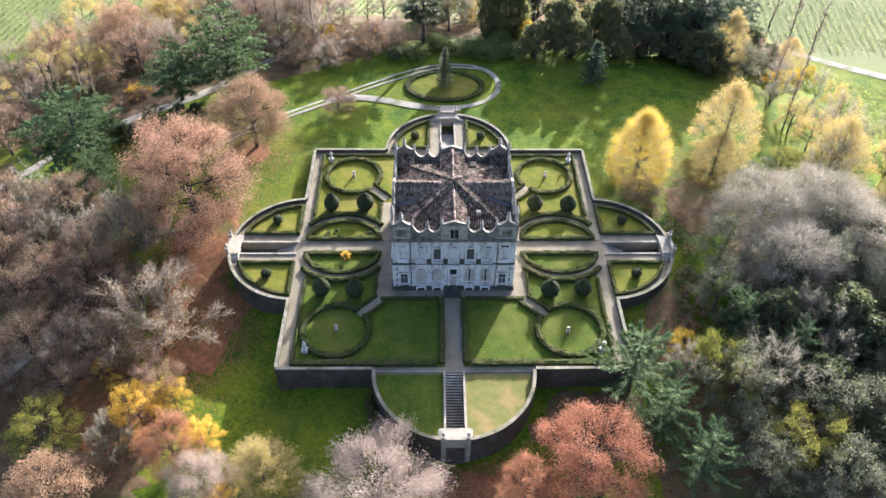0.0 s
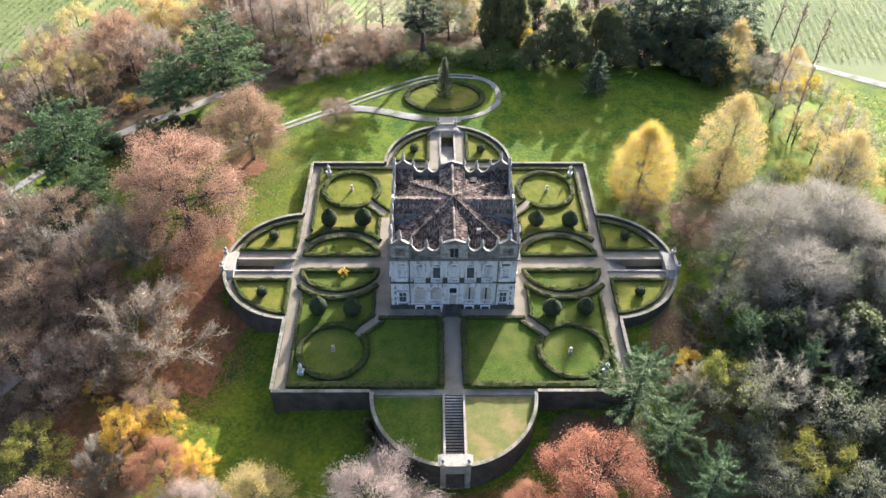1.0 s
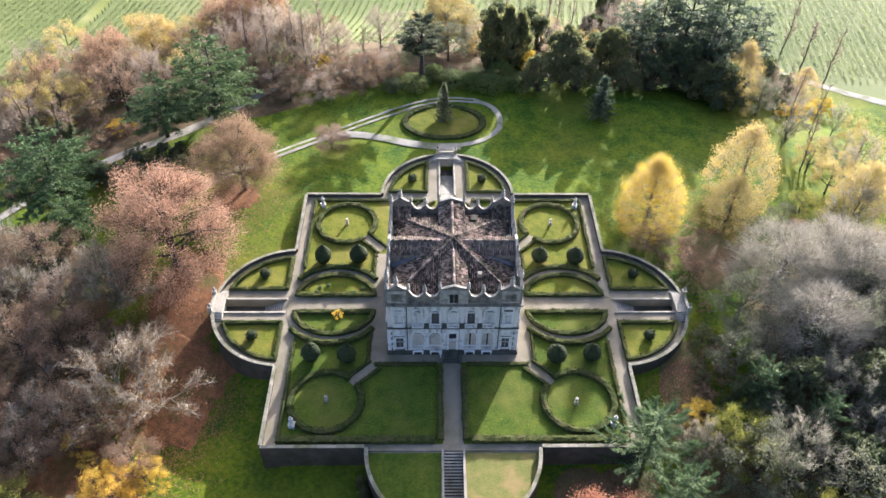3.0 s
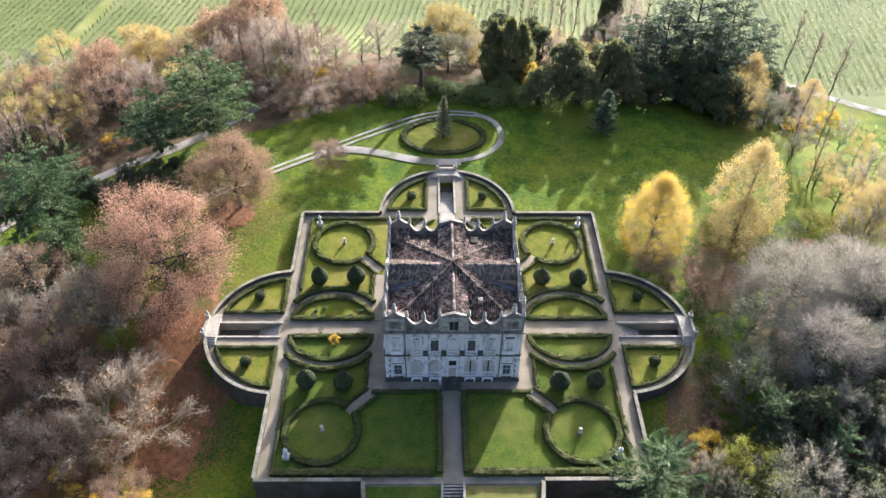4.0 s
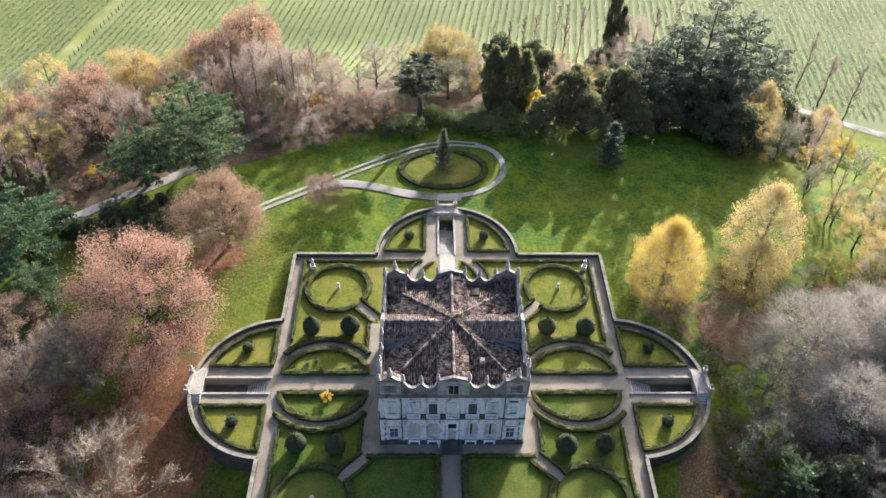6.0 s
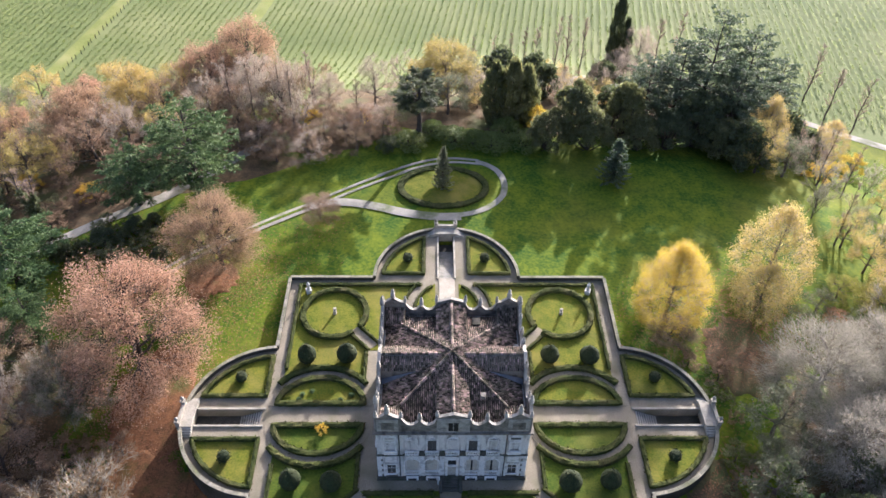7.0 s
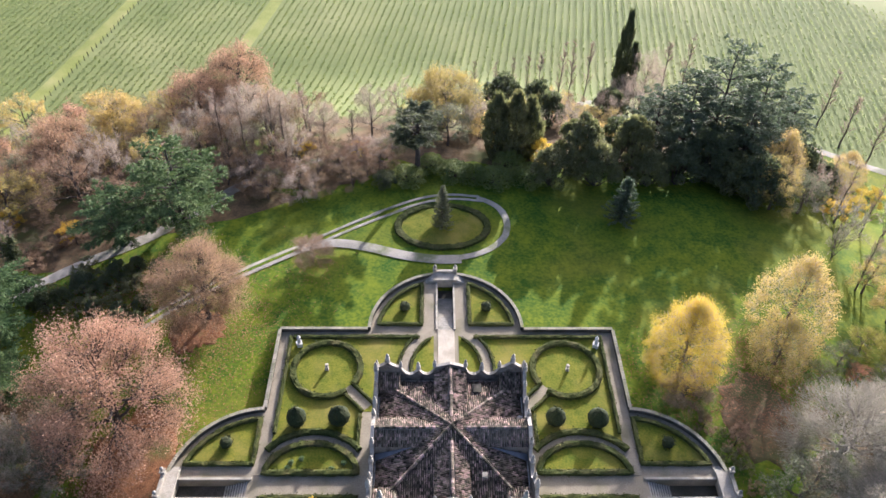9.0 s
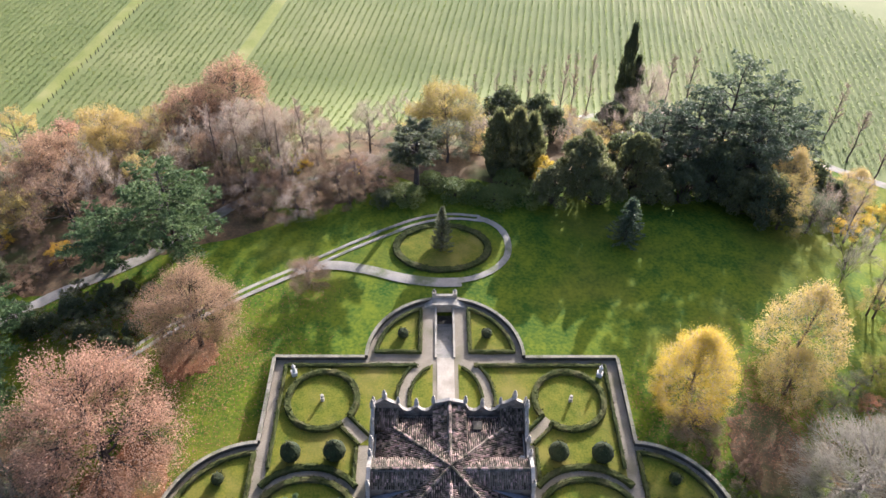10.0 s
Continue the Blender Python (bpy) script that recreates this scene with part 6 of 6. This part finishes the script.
wood(40.5, 47.5, -26, 12, 22, [(scrub_b, 1.6, 3.2, 0.7), (scrub_o, 1.4, 2.8, 0.75)], "low brown and olive scrub beside the garden wall", "eastern scrub", 2.2, lambda x, y: math.hypot(x - 28.7, y) > 16.5)
wood(-80, -56, 33, 50, 26, [(ever, 2.2, 4.0, 0.75), (scrub_o, 2.0, 3.4, 0.75), (ever, 3.0, 5.0, 0.6)], "dark green undergrowth between the drives", "drive undergrowth", 2.6,
     lambda x, y: abs(y - (51.2 + 0.8 * (x + 73))) > 3.0 and y < 49 + 0.7 * (x + 73) and y > 34 - (x + 60) * 0.2)
wood(-114, -76, 48, 72, 22, [(scrub_b, 2.0, 4.0, 0.75), (scrub_o, 2.0, 3.6, 0.75), (thicket_w, 3.0, 6.0, 0.6)], "brown and olive scrub on the woodland floor", "woodland scrub", 3.0, lambda x, y: y > 56 + 0.75 * (x + 73))
wood(-66, -52, -30, -4, 14, [(brown, 5, 8, 0.5), (scrub_b, 2.5, 4.0, 0.7)], "brown undergrowth below the western trees", "western undergrowth", 3.5)

wood(80, 112, 44, 70, 7, [(gold, 8, 12, 0.3), (slim, 12, 16, 0.14), (bare_g, 8, 12, 0.35)], "tall half-bare tree at the eastern edge of the lawn", "eastern edge trees", 6.0)
wood(70, 92, 70, 90, 8, [(gold, 11, 15, 0.36), (olive, 10, 13, 0.45), (slim, 13, 16, 0.14)], "tall olive and gold tree at the edge of the lawn", "eastern edge trees", 5.0)
thicket_b = broadleaf(164, "rust_dark", 3400, 1700, 0.25, low=0.0, twig_mat="brown_twig", lobes=11, sprays=8)
thicket_o = broadleaf(165, "olive", 3000, 1200, 0.24, low=0.0, twig_mat="mauve_twig", lobes=11, sprays=8)
wood(-50, -12, 68, 92, 22, [(thicket_b, 4, 7, 0.6), (thicket_o, 3, 6, 0.6), (thicket_b, 5, 9, 0.5)], "brown and olive bush in the thicket beyond the drive", "thicket bushes", 3.6, lambda x, y: y > 71 + max(0, (x + 28)) * 0.55)
for x, y, h, r, m in ((-68.5, -24.5, 5.0, 2.3, "copper"), (-75.0, -17.0, 7.0, 3.2, "copper"), (-60.0, -26.5, 5.5, 2.0, "yellow"), (-68.0, -33.5, 4.5, 2.6, "rust_dark"), (-57.0, -29.5, 4.0, 1.8, "yellow")):
    plant(broadleaf(123, m, 6000, 900, 0.21, low=0.0, twig_mat="brown_twig", lobes=10), "small_tree", x, y, h, r, "small tree in orange and yellow autumn leaf", "tree", "understorey trees")

plant(broadleaf(166, "rust_dark", 16000, 6000, 0.14, low=0.0, twig_mat="brown_twig", lobes=16, sprays=10), "small_tree", -26.6, 51.2, 6.2, 4.3, "round bushy tree with dull reddish-brown leaves beside the drive", "tree")

# no bush grows here: added dark mass imitates the golden crown's shaded underside
plant(broadleaf(167, "rust_dark", 12000, 5000, 0.15, low=0.0, twig_mat="brown_twig", lobes=15, sprays=10, bark="dark_bark"), "small_tree", 39.8, 17.6, 5.2, 4.2, "dark brown leaf mass added for the shaded lower crown of the golden tree", "shrub")
for x, y, h, r, m in ((74.5, 28.0, 6.0, 3.6, "yellow_green"), (70.8, 21.3, 4.5, 2.5, "copper"), (69.5, 25.0, 5.0, 3.6, "dark_evergreen"), (75.0, 19.5, 5.0, 3.8, "dark_evergreen"), (80.0, 25.5, 6.0, 4.0, "yellow_green"), (65.0, 22.0, 4.0, 3.2, "dark_evergreen")):
    plant(broadleaf(123, m, 6000, 900, 0.21, low=0.0, twig_mat="brown_twig", lobes=10), "small_tree", x, y, h, r, "leafy bush below the half-bare trees", "shrub", "eastern bushes")

# small shrubs and tufts in the oval beds
plant(broadleaf(122, "yellow", 6000, 600, 0.34, low=0.0, lobes=10), "small_shrub", -20.4, -2.6, 1.3, 1.0, "small yellow shrub in an oval bed", "shrub").location.z = 0.05
for x, y in ((-24.3, 4.4), (-22.8, 5.0), (-16.2, 4.3), (-18.0, 3.3), (-24.8, 3.4)):
    plant(shrub(215, "pale_fir", 900, 6, 5.0, 0.5), "flower_tuft", x, y, 0.45, 0.55, "pale dry plant tuft in an oval bed", "plant", "bed tufts").location.z = 0.05

# ivy-clad trunks and roadside shrubs in the western wood
for x, y, h, a in ((-95.0, 52.6, 18.0, 8), (-88.1, 53.7, 16.5, 120), (-99.0, 58.0, 16.0, 230)):
    plant(ivy_trunk(230 + a % 3), "ivy_tree", x, y, h, 4.6, "leaning old trunk wrapped in dark ivy with bare top limbs", "tree", "ivy-clad trunks").rotation_euler.z = radians(a)
for x, y, h, r in ((-79.0, 61.5, 3.5, 3.0), (-98.5, 71.0, 4.0, 3.2), (-33.0, 90.0, 5.0, 2.2), (-20.5, 88.5, 4.0, 2.0), (22.5, 84.0, 7.5, 2.6), (96.0, 78.0, 5.0, 3.5), (104.0, 84.0, 5.5, 3.5), (90.0, 74.0, 5.0, 3.2)):
    plant(broadleaf(122, "yellow", 6000, 600, 0.34, low=0.0, lobes=10), "shrub", x, y, h, r, "yellow autumn shrub at the wood edge", "shrub", "yellow shrubs")

# climbing shrubs against the front bastion wall
for a in (196, 204, 212, 219):
    x, y = -0.2 + 14.6 * math.cos(radians(a)), -29.7 + 14.6 * math.sin(radians(a))
    plant(shrub(216, "olive", 2600, 6, 5.0, 0.5), "climber", x, y, 4.0, 1.1, "olive-green climber against the bastion wall", "shrub", "wall climbers")
# ---------- drives ----------
draped("drive", [(-130.0, 2.0), (-112.0, 12.0), (-100.0, 23.0), (-91.0, 35.0), (-82.5, 43.8), (-73.0, 51.2), (-66.0, 55.4), (-60.8, 59.2), (-54.5, 66.0), (-45.7, 77.0), (-41.8, 80.3), (-33.0, 85.5), (-20.0, 89.5)], 3.2, "road", "pale gravel drive through the park", "road")
draped("drive", [(-61.0, 29.0), (-58.2, 31.6), (-51.2, 39.2), (-42.0, 46.6), (-36.5, 50.6), (-30.2, 54.8), (-25.5, 56.8), (-21.4, 56.9), (-14.4, 55.2), (-8.5, 53.0), (-1.5, 51.8), (3.2, 52.1)], 2.5, "road", "pale gravel drive through the park", "road", 0.16)
draped("verge", [(-58.2, 31.6), (-51.2, 39.2), (-42.0, 46.6), (-36.5, 50.6), (-30.2, 54.8)], 0.8, "meadow", "strip of grass between wheel tracks", "grass", 0.22)
TRACK = [(-27.5, 56.6), (-23.2, 59.8), (-15.7, 64.7), (-8.4, 68.9), (-3.9, 71.0), (1.7, 72.0), (8.0, 71.0)]
draped("wheel_track", [(x - 0.35, y + 0.75) for x, y in TRACK], 0.75, "road", "pale wheel track worn into the grass", "road", 0.13)
draped("wheel_track", [(x + 0.35, y - 0.75) for x, y in TRACK], 0.75, "road", "pale wheel track worn into the grass", "road", 0.13)
draped("drive_ring", [(7.2, 71.3), (9.5, 70.6), (12.0, 68.2), (13.5, 65.0), (13.5, 61.0), (12.2, 57.8), (9.1, 54.6), (5.5, 53.0), (1.0, 52.2)], 1.4, "road", "gravel ring drive round an oval lawn", "road", 0.14)
draped("drive", [(-95.0, -45.0), (-86.0, -36.0), (-78.8, -25.8), (-75.5, -21.2), (-72.0, -16.8), (-70.0, -8.0)], 3.0, "road", "pale gravel drive through the wood", "road")
draped("farm_road", [(60.0, 142.0), (86.0, 124.0), (101.9, 113.9), (108.3, 110.3), (117.9, 104.5), (140.0, 92.0), (175.0, 74.0)], 3.4, "road", "pale farm road beside the vineyard", "road")
draped("farm_road", [(14.0, 122.0), (32.1, 125.3), (42.2, 132.2), (60.0, 142.0)], 3.0, "road", "pale farm road beside the vineyard", "road")
ring = arc(-0.5, 62.1, 9.5, 6.7, 0, 355, 48)
verts = [(-0.5, 62.1, ground_z(-0.5, 62.1) + 0.25)]
for f in (0.6, 1.0):
    verts += [(-0.5 + (x + 0.5) * f, 62.1 + (y - 62.1) * f, ground_z(x, y) + (0.22 if f < 1 else 0.06)) for x, y in ring]
n = len(ring)
faces = [(0, 1 + i, 1 + (i + 1) % n) for i in range(n)] + [(1 + i, 1 + n + i, 1 + n + (i + 1) % n, 1 + (i + 1) % n) for i in range(n)]
tagged(mesh_object("oval_lawn", verts, faces, "lawn", smooth=True), "oval lawn inside a ring drive", "lawn", kind="structure")
hedge(ring, 1.5, 0.8, -2.35, True, "low dark hedge round the oval lawn", "oval lawn hedge")

# ---------- vineyard ----------
M["vineyard_grass"] = material("vineyard_grass", (0.095, 0.13, 0.032), (0.155, 0.182, 0.055), 0.06, 2.0, 0.9, 0.4, stain=(0.24, 0.25, 0.1), stain_scale=0.02, stain_amount=0.6, sheen=0.0)
LEAN = 0.15


def near_edge(x):
    """Where the vineyard begins: at the wood's edge, and east of it along the farm road."""
    if x < 10:
        return 109.0
    return min(122.0, float(np.interp(x, (60, 86, 102, 118, 140, 175, 320), (142, 124, 113.9, 104.5, 92, 74, 10))))


def in_vineyard(x, y):
    if not (near_edge(x) + 4 + 12 * max(0.0, 1 - abs(x - 58) / 24) < y < 330 and y < 330 - 1.1 * max(0, x - 40)):
        return False
    x0 = x - LEAN * (y - 127)
    return abs(x0 + 121.6) > 3.9 and abs(x0 + 71.5) > 2.6


cols, rws = 90, 50
verts = []
for j in range(rws + 1):
    for i in range(cols + 1):
        x = -300 + 620 * i / cols
        y = near_edge(x) + (382 - near_edge(x)) * j / rws
        verts.append((x, y, ground_z(x, y) + 0.12))
faces = [(j * (cols + 1) + i, j * (cols + 1) + i + 1, (j + 1) * (cols + 1) + i + 1, (j + 1) * (cols + 1) + i) for j in range(rws) for i in range(cols)]
tagged(mesh_object("vineyard_ground", verts, faces, "vineyard_grass", smooth=True), "pale green grassed field of a vineyard", "field", kind="structure")
nv = np.random.RandomState(9)
pts = []
for k in range(236):
    x0 = -290 + k * 2.45
    for j in range(240):
        y = 110 + j * 0.95
        x = x0 + LEAN * (y - 127)
        if -260 < x < 260 and in_vineyard(x, y):
            z = ground_z(x, y)
            for _ in range(4):
                pts.append((x + nv.normal() * 0.13, y + nv.uniform(-0.5, 0.5), z + nv.uniform(0.3, 1.25)))
vines = new("vine_rows", mesh_of("vine_rows", [leaf_quads(nv, pts, 0.27, 0.0, 1.2)], "vine_leaf"))
tagged(vines, "long straight rows of vines in autumn leaf", "vines", kind="stuff")

# bright grass lane with a row of posts
M["lane_grass"] = material("lane_grass", (0.14, 0.17, 0.03), (0.215, 0.235, 0.055), 0.15, 2.0, 0.9, 0.4, stain=(0.3, 0.29, 0.12), stain_scale=0.08, stain_amount=0.6)
draped("grass_lane", [(-122.6 + LEAN * (y - 127), y) for y in range(112, 330, 12)], 4.6, "lane_grass", "mown bright green lane between the vine rows", "grass", 0.17)
draped("grass_lane", [(-71.5 + LEAN * (y - 127), y) for y in range(112, 330, 12)], 4.4, "lane_grass", "mown bright green lane between the vine rows", "grass", 0.17)
post_me = bpy.data.meshes.new("vine_post")
bm = bmesh.new()
lathe(bm, [(0.1, -0.3), (0.09, 1.5), (0.06, 1.6)], 6)
bm.to_mesh(post_me)
bm.free()
post_me.materials.append(M["dark_bark"])
for i in range(46):
    y = 114 + i * 2.6 + TREE_RNG.uniform(-0.5, 0.5)
    x = -119.4 + LEAN * (y - 127) + TREE_RNG.uniform(-0.2, 0.2)
    post = new("vine_post", post_me)
    post.matrix_basis = pose(x, y, ground_z(x, y) + 0.1, TREE_RNG.uniform(-4, 4), TREE_RNG.uniform(-4, 4), 0)
    tagged(post, "dark wooden post at the edge of the vineyard lane", "post", "vineyard posts")

# second vineyard beyond the farm road, rows running across
pts = []
for k in range(18):
    for j in range(150):
        x, y = 98 + k * 0.6 + j * 0.42, 100 - k * 2.6 - j * 0.2
        z = ground_z(x, y)
        pts.append((x + nv.normal() * 0.15, y + nv.normal() * 0.15, z + nv.uniform(0.3, 1.3)))
vines2 = new("vine_rows", mesh_of("vine_rows", [leaf_quads(nv, pts, 0.42, 0.0, 1.1)], "vine_leaf"))
tagged(vines2, "rows of vines on the slope below the park", "vines", kind="stuff")

# ---------- fallen leaves ----------
nf = np.random.RandomState(21)
pts = []
for x, y, sx, sy, n in ((-48, -14, 6, 9, 26000), (-52, 8, 9, 9, 9000), (-44, 33, 8, 8, 8000), (4, -47, 8, 3, 8000), (20, -44, 7, 5, 6000), (39, -18, 4, 12, 6000), (41, 20, 5, 6, 3000), (57, 22, 6, 7, 7000), (-64, 42, 9, 6, 5000), (-60, -30, 9, 8, 7000), (-26.6, 50, 3, 3, 500), (8, -36, 4.5, 4, 0)):
    for px, py in nf.normal(size=(n, 2)) * (sx, sy) + (x, y):
        if not (-44.5 < px < 44 and -44.5 < py < 46 and (abs(px) < 30 and -30 < py < 31.5 or math.hypot(px, py + 29.7) < 14.5 or math.hypot(abs(px) - 28.7, py) < 15)):
            pts.append((px, py, ground_z(px, py) + 0.16))
leaves_ob = new("fallen_leaves", mesh_of("fallen_leaves", [leaf_quads(nf, pts, 0.12, 0.85)], "fallen"))
tagged(leaves_ob, "scattered russet fallen leaves under the trees", "leaves", kind="stuff")

# ---------- coping stones on the terrace walls ----------
coping_bm = boxes((-0.49, 0.49, -0.3, 0.3, 0, 0.12))
bmesh.ops.bevel(coping_bm, geom=[e for e in coping_bm.edges if all(v.co.z > 0.1 for v in e.verts)], offset=0.03, segments=1, affect="EDGES")
coping_me = bpy.data.meshes.new("coping_stone")
coping_bm.to_mesh(coping_me)
coping_bm.free()
coping_me.materials.append(M["mossy_coping"])
rng = random.Random(5)
for w, x, y, a, d in COPINGS:
    share("coping_stone", coping_me, w, pose(x, y, PAR + rng.uniform(0.0, 0.03), 0, 0, math.degrees(a)) @ Matrix.Diagonal((d * 0.995, 1, 1, 1)))
